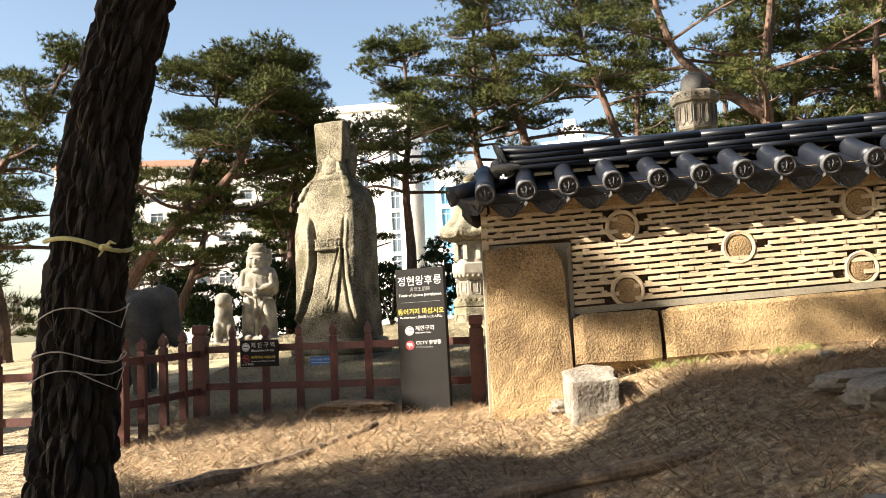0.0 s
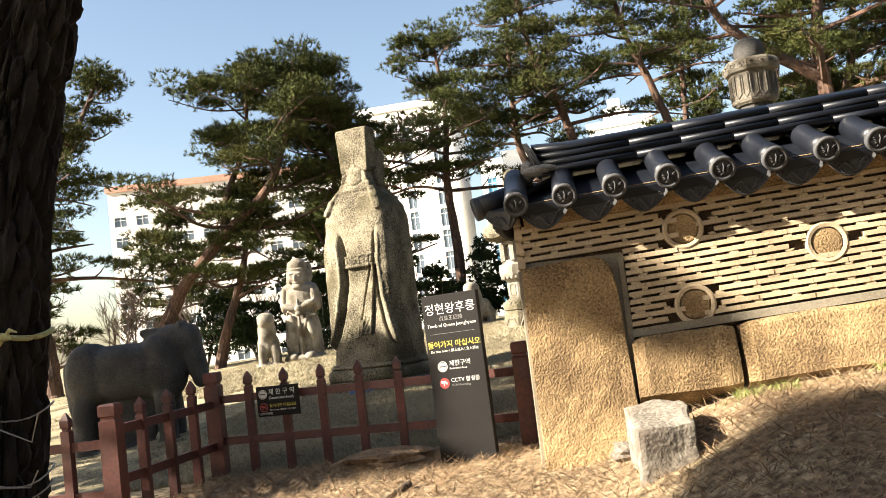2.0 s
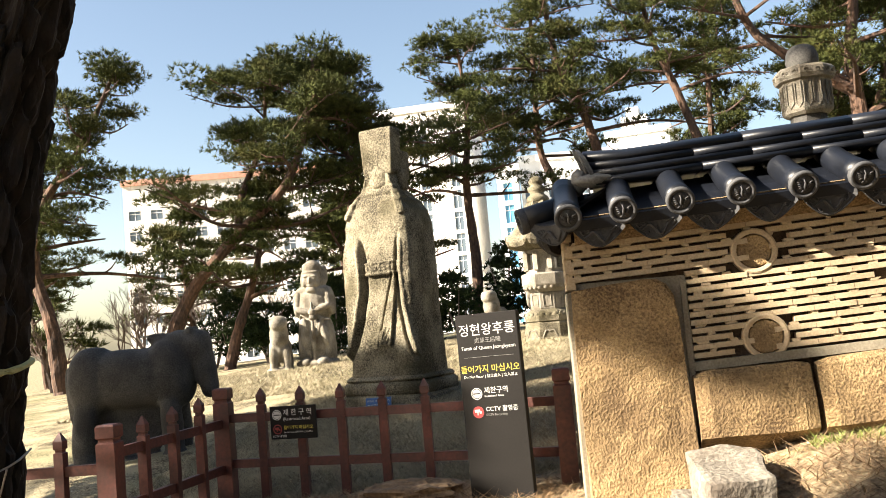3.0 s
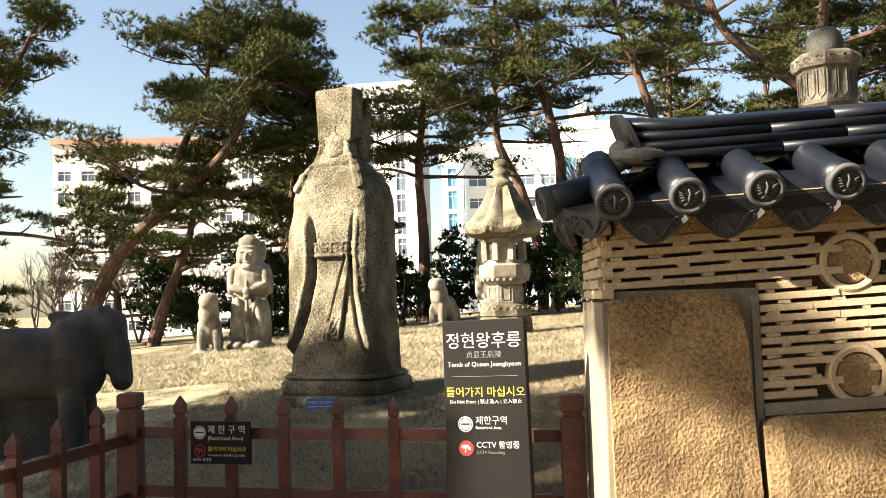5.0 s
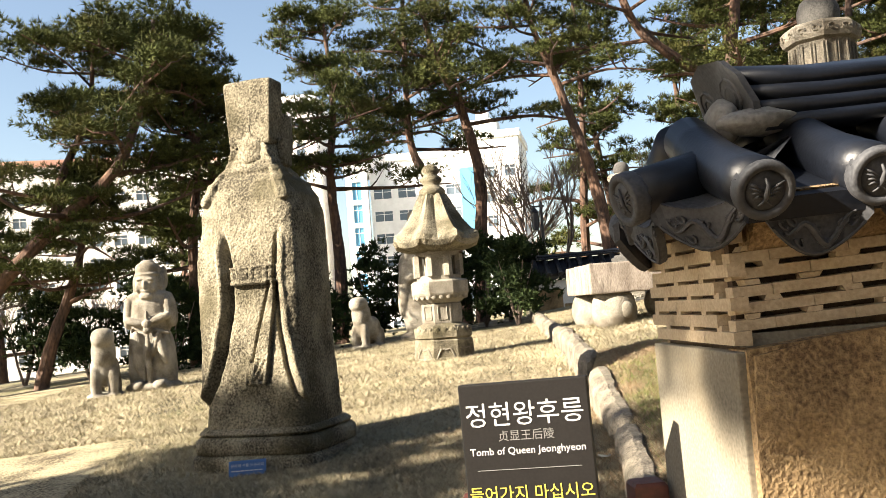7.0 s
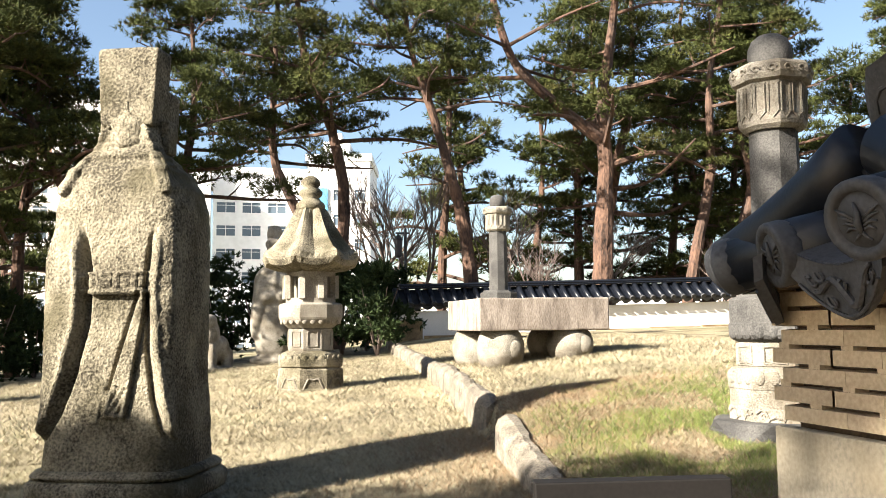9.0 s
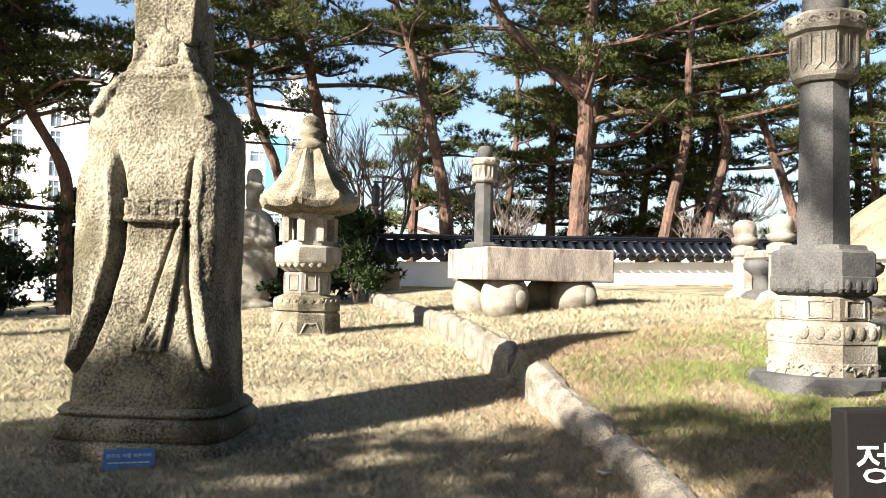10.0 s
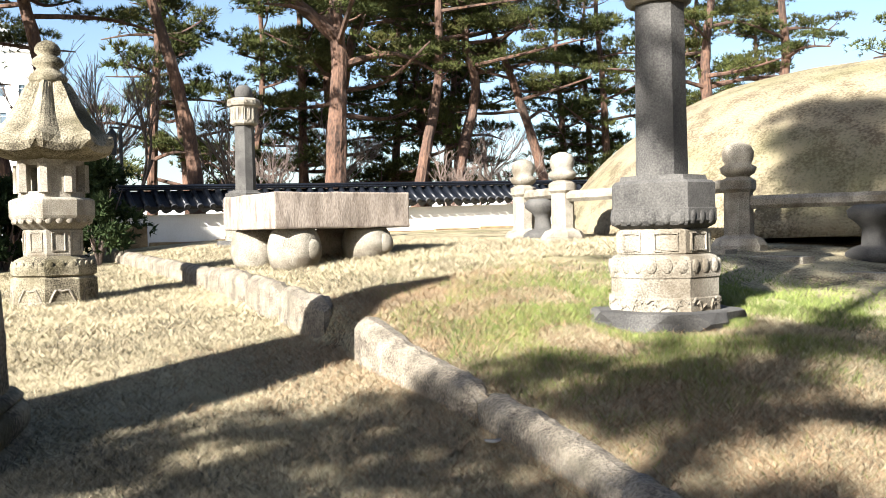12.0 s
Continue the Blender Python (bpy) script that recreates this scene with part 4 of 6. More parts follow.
def petals(parent, material, r, z0, z1, per=3, proud=0.018):
    """A band of raised lotus petals round an octagonal block."""
    half = r * math.tan(math.pi / 8)
    w = 2 * half / per
    bm = bmesh.new()
    s = bmesh.ops.create_uvsphere(bm, u_segments=8, v_segments=5, radius=1.0)
    for v in s["verts"]:
        v.co = Vector((v.co.x * proud, v.co.y * w * 0.43, v.co.z * (z1 - z0) * 0.5))
    me = mesh_of("petal", bm, material, True)
    for f in range(8):
        for k in range(per):
            ob = new("petal", me)
            ob.parent = parent
            ob.matrix_basis = Matrix.Rotation(math.pi / 4 * f, 4, "Z") @ Matrix.Translation((r, -half + w * (k + 0.5), (z0 + z1) / 2))


def carved(parent, material, lines, rad, name="carved_panel"):
    """The same raised line work on each of eight faces."""
    bm = bmesh.new()
    for ln in lines:
        tube(bm, ln, [rad] * len(ln), 5)
    me = mesh_of(name, bm, material)
    for f in range(8):
        ob = new(name, me)
        ob.parent, ob.matrix_basis = parent, Matrix.Rotation(math.pi / 4 * f, 4, "Z")


def build_lantern():
    g = ground_z(0.0, 10.4)
    t = thing("stone_lantern", "pale octagonal granite lantern with a tent-shaped roof", "stone lantern", (-0.06, 10.40, g))
    bm = bmesh.new()
    octo(bm, ((0.45, -0.12), (0.455, 0.02), (0.44, 0.04), (0.435, 0.28), (0.40, 0.31), (0.43, 0.33), (0.435, 0.42), (0.385, 0.50), (0.30, 0.54)))
    carved(t, GRANITE_PALE, [[(0.44, u * 0.14, 0.05 + 0.13 * (1 - abs(u) ** 1.5) - 0.03 * math.cos(u * 6)) for u in np.linspace(-1, 1, 9)]], 0.014, "cloud_foot")
    part("base", bm, GRANITE, t)
    petals(t, GRANITE, 0.42, 0.36, 0.49)
    bm = bmesh.new()
    octo(bm, ((0.29, 0.53), (0.30, 0.56), (0.30, 0.83), (0.27, 0.86)))
    carved(t, GRANITE_PALE, [[(0.302, y, z) for y, z in ((-0.07, 0.60), (-0.07, 0.80), (0.07, 0.80), (0.07, 0.60), (-0.07, 0.60))]], 0.012)
    part("waist", bm, GRANITE_PALE, t)
    bm = bmesh.new()
    octo(bm, ((0.30, 0.85), (0.38, 0.92), (0.42, 0.97), (0.43, 1.0), (0.43, 1.17), (0.415, 1.185), (0.40, 1.19), (0.38, 1.20)))
    part("middle_block", bm, GRANITE_PALE, t)
    petals(t, GRANITE_PALE, 0.40, 0.90, 1.00)
    # fire chamber: eight posts with open windows on four sides
    bm = bmesh.new()
    octo(bm, ((0.335, 1.19), (0.335, 1.27), (0.20, 1.271)))
    octo(bm, ((0.20, 1.565), (0.335, 1.566), (0.335, 1.66)))
    R = 0.335 / math.cos(math.pi / 8)
    for f in range(8):
        a = math.pi / 8 + f * math.pi / 4
        bp = bmesh.new()
        tube(bp, [(R * 0.93 * math.cos(a), R * 0.93 * math.sin(a), z) for z in (1.26, 1.58)], [0.072, 0.072], 6)
        part("chamber_post", bp, GRANITE_PALE, t)
        if f % 2 == 0:
            rot = Matrix.Rotation(math.pi / 4 * f, 3, "Z")
            v = box(bm, 0.26, 0.325, -0.14, 0.14, 1.26, 1.58)
            for p in v:
                p.co = rot @ p.co
    part("fire_chamber", bm, GRANITE_PALE, t)
    # roof with concave slopes and raised hip ribs
    bm = bmesh.new()
    loops = []
    n = 64
    prof = ((0.30, 1.62), (0.50, 1.65), (0.64, 1.70), (0.665, 1.78), (0.655, 1.86), (0.56, 1.96), (0.44, 2.10), (0.33, 2.27), (0.24, 2.44), (0.18, 2.53))
    for i, (r, z) in enumerate(prof):
        lp = []
        for k in range(n):
            a = 2 * math.pi * k / n
            d = abs(((a + math.pi / 8) % (math.pi / 4)) - math.pi / 8)
            flat_r = r * math.cos(0) / math.cos(d if d < math.pi / 8 else 0)
            rib = 0.05 * math.exp(-((math.pi / 8 - d) / 0.09) ** 2) * (1 if i > 2 else 0.3)
            dip = 0.05 * math.exp(-(d / 0.12) ** 2) if 3 < i < 9 else 0
            lift = 0.05 * (d / (math.pi / 8)) ** 2 if i in (1, 2, 3, 4) else 0
            rr = flat_r * 0.97 + rib - dip
            lp.append((rr * math.cos(a), rr * math.sin(a), z + lift))
        loops.append(lp)
    rings(bm, loops)
    part("roof", bm, GRANITE, t, "brown-stained tent-shaped stone roof")
    bm = bmesh.new()
    turned(bm, 20, ((0.17, 2.50), (0.20, 2.54), (0.21, 2.58), (0.19, 2.62), (0.14, 2.66), (0.12, 2.69), (0.165, 2.73), (0.17, 2.78), (0.13, 2.82), (0.10, 2.84), (0.14, 2.88), (0.14, 2.92), (0.11, 2.97), (0.05, 3.01)))
    part("finial", bm, GRANITE, t, smooth=True)


build_lantern()


def build_altar():
    t = thing("stone_altar", "massive rain-stained stone altar slab on drum feet", "altar")
    g = ground_z(2.7, 9.2)
    bm = bmesh.new()
    box(bm, 1.85, 3.62, 8.5, 10.05, 1.385, 1.80, 0.02)
    bmesh.ops.subdivide_edges(bm, edges=[e for e in bm.edges if e.calc_length() > 0.3], cuts=8, use_grid_fill=True)
    for v in bm.verts:
        v.co += Vector((noise.noise(v.co * 3), noise.noise(v.co * 3 + Vector((5, 0, 0))), noise.noise(v.co * 3 + Vector((0, 7, 0))))) * 0.012
    part("slab", bm, ALTAR, t)
    for x, y in ((2.22, 8.80), (3.18, 8.80), (2.15, 9.75), (3.25, 9.75)):
        bm = bmesh.new()
        z0 = ground_z(x, y) - 0.03
        h = 1.39 - z0
        turned(bm, 28, [(0.31 * (0.74 + 0.26 * math.sin(math.pi * k / 10) ** 0.7), z0 + h * k / 10) for k in range(11)], 0, x, y)
        s = bmesh.ops.create_uvsphere(bm, u_segments=14, v_segments=8, radius=1.0)
        for v in s["verts"]:
            v.co = Vector((x + 0.10 + v.co.x * 0.11, y - 0.27 + v.co.y * 0.05, z0 + h * 0.5 + v.co.z * 0.12))
        part("drum_foot", bm, GRANITE_PALE, t, "round drum-shaped foot with a carved face", smooth=True)


build_altar()


def build_pillar(x, y, label):
    g = ground_z(x, y)
    t = thing("stone_pillar", label, "pillar", (x, y, g), 0, "tomb pillars")
    d = g - 0.71
    bm = bmesh.new()
    r = bmesh.ops.create_icosphere(bm, subdivisions=3, radius=1.0)
    for v in r["verts"]:
        c = v.co
        c = c * (1 + 0.18 * noise.noise(c * 2.2))
        v.co = Vector((c.x * 0.56, c.y * 0.56, max(-0.1, min(0.07, c.z * 0.25))))
    part("footing", bm, GRANITE_DARK, t)
    bm = bmesh.new()
    octo(bm, ((0.385, 0.03), (0.385, 0.16), (0.378, 0.17), (0.378, 0.30), (0.385, 0.31), (0.39, 0.36), (0.39, 0.42), (0.36, 0.46), (0.29, 0.48)))
    scroll = []
    for sx in (-1, 1):
        scroll.append([(0.387, sx * u, z) for u, z in ((0.145, 0.13), (0.11, 0.16), (0.075, 0.145), (0.085, 0.115), (0.10, 0.125))])
        scroll.append([(0.387, sx * u, z) for u, z in ((0.075, 0.14), (0.05, 0.08), (0.03, 0.10), (0.0, 0.115))])
    carved(t, GRANITE_PALE, scroll, 0.012, "cloud_foot")
    part("base", bm, GRANITE_PALE, t)
    petals(t, GRANITE_PALE, 0.385, 0.335, 0.445)
    bm = bmesh.new()
    octo(bm, ((0.30, 0.46), (0.325, 0.48), (0.325, 0.64), (0.30, 0.66)))
    carved(t, GRANITE_PALE, [[(0.327, yy, z) for yy, z in ((-0.08, 0.50), (-0.08, 0.62), (0.08, 0.62), (0.08, 0.50), (-0.08, 0.50))]], 0.012)
    part("waist", bm, GRANITE_PALE, t)
    bm = bmesh.new()
    octo(bm, ((0.30, 0.65), (0.35, 0.68), (0.37, 0.71), (0.37, 0.80), (0.362, 0.805), (0.362, 0.98), (0.34, 1.0), (0.31, 1.005), (0.30, 1.04)))
    part("upper_block", bm, GRANITE_DARK, t)
    petals(t, GRANITE_DARK, 0.36, 0.68, 0.80)
    bm = bmesh.new()
    octo(bm, ((0.185, 1.0), (0.178, 1.6), (0.172, 2.36)))
    part("shaft", bm, GRANITE_DARK, t)
    bm = bmesh.new()
    octo(bm, ((0.20, 2.30), (0.235, 2.33), (0.245, 2.36), (0.238, 2.42), (0.235, 2.62), (0.245, 2.66), (0.28, 2.68), (0.295, 2.72), (0.29, 2.79), (0.26, 2.82), (0.17, 2.83)))
    half = 0.24 * math.tan(math.pi / 8)
    drape = []
    for u in (-0.5, 0.5):
        drape.append([(0.243, (u + q) * half, z) for q, z in ((-0.36, 2.64), (-0.38, 2.42), (0.0, 2.37), (0.38, 2.42), (0.36, 2.64))])
        drape.append([(0.298, u * 0.12 + 0.035 * math.cos(a) * (1 - a / 9), 2.745 + 0.03 * math.sin(a) * (1 - a / 9)) for a in np.linspace(0, 5.5, 10)])
    carved(t, GRANITE_PALE, drape, 0.010, "carved_drape")
    part("capital", bm, GRANITE_PALE, t)
    bm = bmesh.new()
    turned(bm, 24, ((0.15, 2.82), (0.165, 2.86), (0.172, 2.92), (0.165, 2.98), (0.14, 3.04), (0.09, 3.08), (0.02, 3.095)))
    part("ball", bm, GRANITE_DARK, t, smooth=True)
    return t


build_pillar(2.94, 3.97, "tall octagonal granite pillar with a round top on the terrace")
build_pillar(4.45, 15.7, "pale octagonal granite pillar standing beyond the altar")


# ---- kerb ----
def build_kerb():
    rnd = random.Random(8)
    def stone(y0, y1, shift=0.0, w=0.19):
        bm = bmesh.new()
        n = max(2, int((y1 - y0) / 0.05))
        loops = []
        sd = rnd.random() * 50
        for i in range(n + 1):
            y = y0 + 0.008 + (y1 - y0 - 0.016) * i / n
            x = kerb_x(y) + shift
            zt = ground_z(x + 0.3, y) + 0.015
            zb = ground_z(x - 0.3, y) - 0.15
            e = 0.055 * max(0.0, 1 - min(i, n - i) / 3.0) ** 1.6
            pr = ((-w / 2 - 0.02 + e, zb), (-w / 2 - 0.012 + e, zt - 0.085), (-w / 2 + 0.012 + e, zt - 0.03 - e), (-w / 2 + 0.06 + e, zt - 0.002 - e), (0, zt + 0.012 - e), (w / 2 - 0.03 - e, zt + 0.004 - e), (w / 2 - e, zt - 0.05), (w / 2 - e, zb))
            loops.append([(x + px + 0.03 * noise.noise((y * 2.3, px * 4, 3)) + 0.02 * noise.noise((y * 7, px * 9, 5)) + 0.012 * noise.noise((y * 21, px * 20, 8)), y, z + 0.02 * noise.noise((y * 2.7, px * 5, 9)) + 0.010 * noise.noise((y * 22, px * 25, 4)) + 0.013 * noise.noise((y * 10, px * 12, 2))) for px, z in pr])
        rings(bm, loops)
        ob = solo("kerb_stone", bm, KERB, "long pale rough-hewn kerb stone edging the terrace", "kerb stone", group="terrace kerb")
    y = 0.35
    for ln in (3.08, 1.86):
        stone(y, y + ln)
        y += ln
    y = 5.98
    while y < 18.5:
        ln = rnd.uniform(1.1, 1.9)
        stone(y, y + ln)
        y += ln


build_kerb()


# ---- the mound, its balustrade and the far wall ----
def build_tomb():
    cx, cy = 14.0, 8.0
    g = 1.15
    bm = bmesh.new()
    loops = []
    for i in range(25):
        d = 6.4 * (1 - (i / 24) ** 1.3) + 0.02
        z = g + 2.95 * (1 - min(1, d / 6.4) ** 3) ** 0.85
        loops.append([(cx + d * math.cos(2 * math.pi * k / 72), cy + d * math.sin(2 * math.pi * k / 72), z + 0.05 * noise.noise((math.cos(2 * math.pi * k / 72) * d, math.sin(2 * math.pi * k / 72) * d, 2))) for k in range(72)])
    rings(bm, loops)
    solo("burial_mound", bm, MOUND, "round burial mound covered in dry golden turf", "mound", smooth=True)
    R = 7.45
    spots = [math.pi + radians(14.5 - 22.5 * k) for k in range(16)]
    for k, a in enumerate(spots + [math.pi + radians(-17.5)]):
        if k in (2, 3, 4):
            continue
        x, y = cx + R * math.cos(a), cy + R * math.sin(a)
        z = ground_z(x, y)
        t = thing("balustrade_post", "pale stone balustrade post with a lotus bud top", "post", (x, y, z - 0.02), math.degrees(a), "mound balustrade")
        bm = bmesh.new()
        octo(bm, ((0.30, -0.05), (0.30, 0.07), (0.25, 0.15), (0.18, 0.18), (0.16, 0.20), (0.155, 0.70), (0.19, 0.74), (0.19, 0.84), (0.15, 0.87), (0.12, 0.89)))
        part("shaft", bm, GRANITE_PALE, t)
        bm = bmesh.new()
        turned(bm, 16, ((0.10, 0.87), (0.19, 0.93), (0.215, 1.0), (0.15, 1.04), (0.175, 1.09), (0.185, 1.18), (0.15, 1.26), (0.06, 1.30)))
        part("bud", bm, GRANITE_PALE, t, smooth=True)
        if k == 16:
            continue
        a2 = a - radians(9.5 if k == 1 else 22.5)
        x2, y2 = cx + R * math.cos(a2), cy + R * math.sin(a2)
        mid = Vector(((x + x2) / 2, (y + y2) / 2, 0))
        d = Vector((x2 - x, y2 - y, 0))
        ln = d.length
        zr = (ground_z(x, y) + ground_z(x2, y2)) / 2
        an = math.degrees(math.atan2(d.y, d.x))
        rl = thing("stone_rail", "pale octagonal stone rail between balustrade posts", "rail", (mid.x, mid.y, zr + 0.70), an, "mound balustrade")
        bm = bmesh.new()
        loops = [[(sx * (ln / 2 - 0.13), 0.085 * math.cos(math.pi / 8 + math.pi / 4 * i), 0.085 * math.sin(math.pi / 8 + math.pi / 4 * i)) for i in range(8)] for sx in (-1, 1)]
        rings(bm, loops)
        part("bar", bm, GRANITE_PALE, rl)
        b = thing("stone_baluster", "squat dark stone baluster under the rail", "baluster", (mid.x, mid.y, ground_z(mid.x, mid.y) - 0.02), an, "mound balustrade")
        bm = bmesh.new()
        turned(bm, 16, ((0.30, 0.0), (0.30, 0.10), (0.22, 0.16), (0.13, 0.19), (0.12, 0.36), (0.16, 0.42), (0.26, 0.50), (0.28, 0.58), (0.20, 0.64)))
        part("body", bm, GRANITE_DARK, b, smooth=True)
    # stone step along the front of the mound
    for k in range(15):
        bm = bmesh.new()
        y0 = 1.0 + k * 0.96
        z = ground_z(6.2, y0 + 0.5)
        box(bm, 6.08, 6.30, y0, y0 + 0.945, z - 0.2, z + 0.012, 0.01)
        solo("terrace_edge", bm, GRANITE_PALE, "long low stone edging in the lawn", "edging stone", group="mound edging")
    # far wall
    w = thing("wall_2", "far whitewashed tomb wall with dark tiled coping", "wall", kind="structure")
    x0, x1, yc = 3.15, 30.0, 20.35
    lift = lambda x: 0.026 * (x - x0)
    bm = bmesh.new()
    rings(bm, [[(x, yc - 0.33, 0.3), (x, yc - 0.33, 1.83 + lift(x)), (x, yc + 0.33, 1.83 + lift(x)), (x, yc + 0.33, 0.3)] for x in (x0, x1)])
    part("wall_core", bm, WHITEWALL, w)
    bm = bmesh.new()
    box(bm, x0 - 0.03, x0 + 0.62, yc - 0.37, yc + 0.36, 0.3, 1.62, 0.02)
    part("corner_slab", bm, SANDSTONE, w)
    for k in range(9):
        bm = bmesh.new()
        a = x0 + 0.66 + k * 1.6
        box(bm, a, a + 1.57, yc - 0.40, yc - 0.30, 0.3, 1.20 + lift(a), 0.02)
        part("base_stone", bm, SANDSTONE, w)
    add_roof(w, x0 - 0.1, 24.0, yc, 2.42, (-1,), 0.31, 0.026, cheap=True, reach=0.55, drop=0.42)


build_tomb()


# ---- trees ----
def needle_mesh(name, centres, sizes, rng, material, tufts, blade=0.20, width=0.030, blades=10, up=0.55):
    """Tufts of needles on flattened pads: centres and radii of the pads, all blades in one mesh."""
    C = np.repeat(np.array(centres), tufts, axis=0)
    S = np.repeat(np.array(sizes), tufts, axis=0)
    n = len(C)
    d = rng.normal(size=(n, 3))
    d /= np.linalg.norm(d, axis=1)[:, None]
    d[:, 2] = np.where(rng.random(n) < 0.75, np.abs(d[:, 2]), d[:, 2])
    r = rng.random(n) ** 0.45
    P = C + d * S * r[:, None]
    # outward and upward axis of each tuft
    ax = d * np.array([1, 1, 0.6]) + np.array([0, 0, up]) + rng.normal(size=(n, 3)) * 0.25
    ax /= np.linalg.norm(ax, axis=1)[:, None]
    P = np.repeat(P, blades, axis=0)
    ax = np.repeat(ax, blades, axis=0)
    m = len(P)
    w = ax + rng.normal(size=(m, 3)) * 0.62
    w /= np.linalg.norm(w, axis=1)[:, None]
    side = np.cross(w, rng.normal(size=(m, 3)))
    side /= np.linalg.norm(side, axis=1)[:, None] + 1e-9
    L = blade * (0.7 + 0.6 * rng.random(m))
    a = P - side * (width / 2)
    b = P + side * (width / 2)
    c = P + w * L[:, None]
    v = np.stack([a, b, c], axis=1).reshape(-1, 3)
    me = bpy.data.meshes.new(name)
    me.vertices.add(len(v))
    me.vertices.foreach_set("co", v.astype(np.float32).ravel())
    me.loops.add(len(v))
    me.loops.foreach_set("vertex_index", np.arange(len(v), dtype=np.int32))
    me.polygons.add(m)
    me.polygons.foreach_set("loop_start", np.arange(0, len(v), 3, dtype=np.int32))
    me.materials.append(material)
    me.update()
    return me


def bez(pts, n):
    """A smooth line through the given places."""
    pts = [Vector(p) for p in pts]
    out = []
    for i in range(len(pts) - 1):
        p0, p1, p2, p3 = pts[max(i - 1, 0)], pts[i], pts[i + 1], pts[min(i + 2, len(pts) - 1)]
        for k in range(n):
            t = k / n
            out.append(0.5 * ((2 * p1) + (p2 - p0) * t + (2 * p0 - 5 * p1 + 4 * p2 - p3) * t * t + (3 * p1 - p0 - 3 * p2 + p3) * t ** 3))
    out.append(pts[-1])
    return out


def pine(x, y, line, r0, seed, crown_from=0.45, spread=2.6, pads=42, pad=0.62, tufts=62, label="", bark=None, limbs=14, blade=0.15, second=None, lean=(0, 0)):
    """A red pine: line gives the trunk's bends as (dx, dy, height)."""
    rng = np.random.default_rng(seed)
    rnd = random.Random(seed)
    g = ground_z(x, y)
    t = thing("pine_tree", label or "red pine with bending reddish trunk and dark needle pads", "tree", (x, y, g - 0.1), 0, "pine grove")
    bm = bmesh.new()
    trunk = bez([(0, 0, 0)] + list(line), 7)
    H = trunk[-1].z
    rad = [r0 * (1.0 - 0.78 * (p.z / H)) * (1.25 if i == 0 else 1.0) for i, p in enumerate(trunk)]
    tube(bm, trunk, rad, 10, 0.25)
    part("trunk", bm, bark or BARK_RED, t)
    stems = [(trunk, rad)]
    if second:
        s = bez(second, 6)
        bm = bmesh.new()
        rd = [r0 * 0.6 * (1 - 0.75 * i / (len(s) - 1)) for i in range(len(s))]
        tube(bm, s, rd, 8, 0.25)
        part("second_stem", bm, bark or BARK_RED, t)
        stems.append((s, rd))
    centres, sizes = [], []
    for i in range(limbs):
        stem, rd = stems[i % len(stems)]
        f = crown_from + (1 - crown_from) * ((i + rnd.random()) / limbs)
        k = min(len(stem) - 1, int(f * (len(stem) - 1)))
        p = stem[k]
        a = i * 2.4 + rnd.uniform(-0.5, 0.5)
        ln = spread * (0.55 + 0.55 * rnd.random()) * (1.15 - 0.75 * ((f - crown_from) / (1 - crown_from + 1e-6)))
        d = Vector((math.cos(a), math.sin(a), 0))
        mid = p + d * ln * 0.5 + Vector((0, 0, rnd.uniform(-0.1, 0.35) * ln * 0.4))
        end = p + d * ln + Vector((rnd.uniform(-0.3, 0.3), rnd.uniform(-0.3, 0.3), rnd.uniform(-0.12, 0.30) * ln))
        br = bez([p, mid, end], 5)
        bm = bmesh.new()
        r1 = max(0.018, rd[k] * 0.45)
        tube(bm, br, [r1 * (1 - 0.8 * j / (len(br) - 1)) + 0.006 for j in range(len(br))], 6, 0.2)
        # twigs to the pads
        m = max(2, round(pads / limbs))
        for j in range(m):
            u = 0.35 + 0.65 * (j + 0.6 * rnd.random()) / m
            q = br[min(len(br) - 1, int(u * (len(br) - 1)))]
            c = q + Vector((rnd.uniform(-1, 1), rnd.uniform(-1, 1), 0)) * 0.28 * ln * 0.6 + Vector((0, 0, rnd.uniform(0.05, 0.45)))
            tube(bm, [q, (q + c) / 2 + Vector((0, 0, -0.05)), c], [r1 * 0.35 + 0.004, r1 * 0.25 + 0.004, 0.006], 4)
            s = pad * rnd.uniform(0.5, 1.02)
            centres.append(c)
            sizes.append((s * rnd.uniform(0.9, 1.3), s * rnd.uniform(0.9, 1.3), s * rnd.uniform(0.26, 0.40)))
        part("limb", bm, bark or BARK_RED, t)
    for stem, _ in stems:
        for _ in range(3):
            centres.append(stem[-1] + Vector((rnd.uniform(-0.5, 0.5), rnd.uniform(-0.5, 0.5), rnd.uniform(-0.2, 0.5))))
            sizes.append((pad, pad, pad * 0.5))
    ob = new("crown", needle_mesh("crown", [tuple(c) for c in centres], sizes, rng, NEEDLE, tufts, blade, width=0.13 * blade + 0.004))
    ob.parent = t
    return t


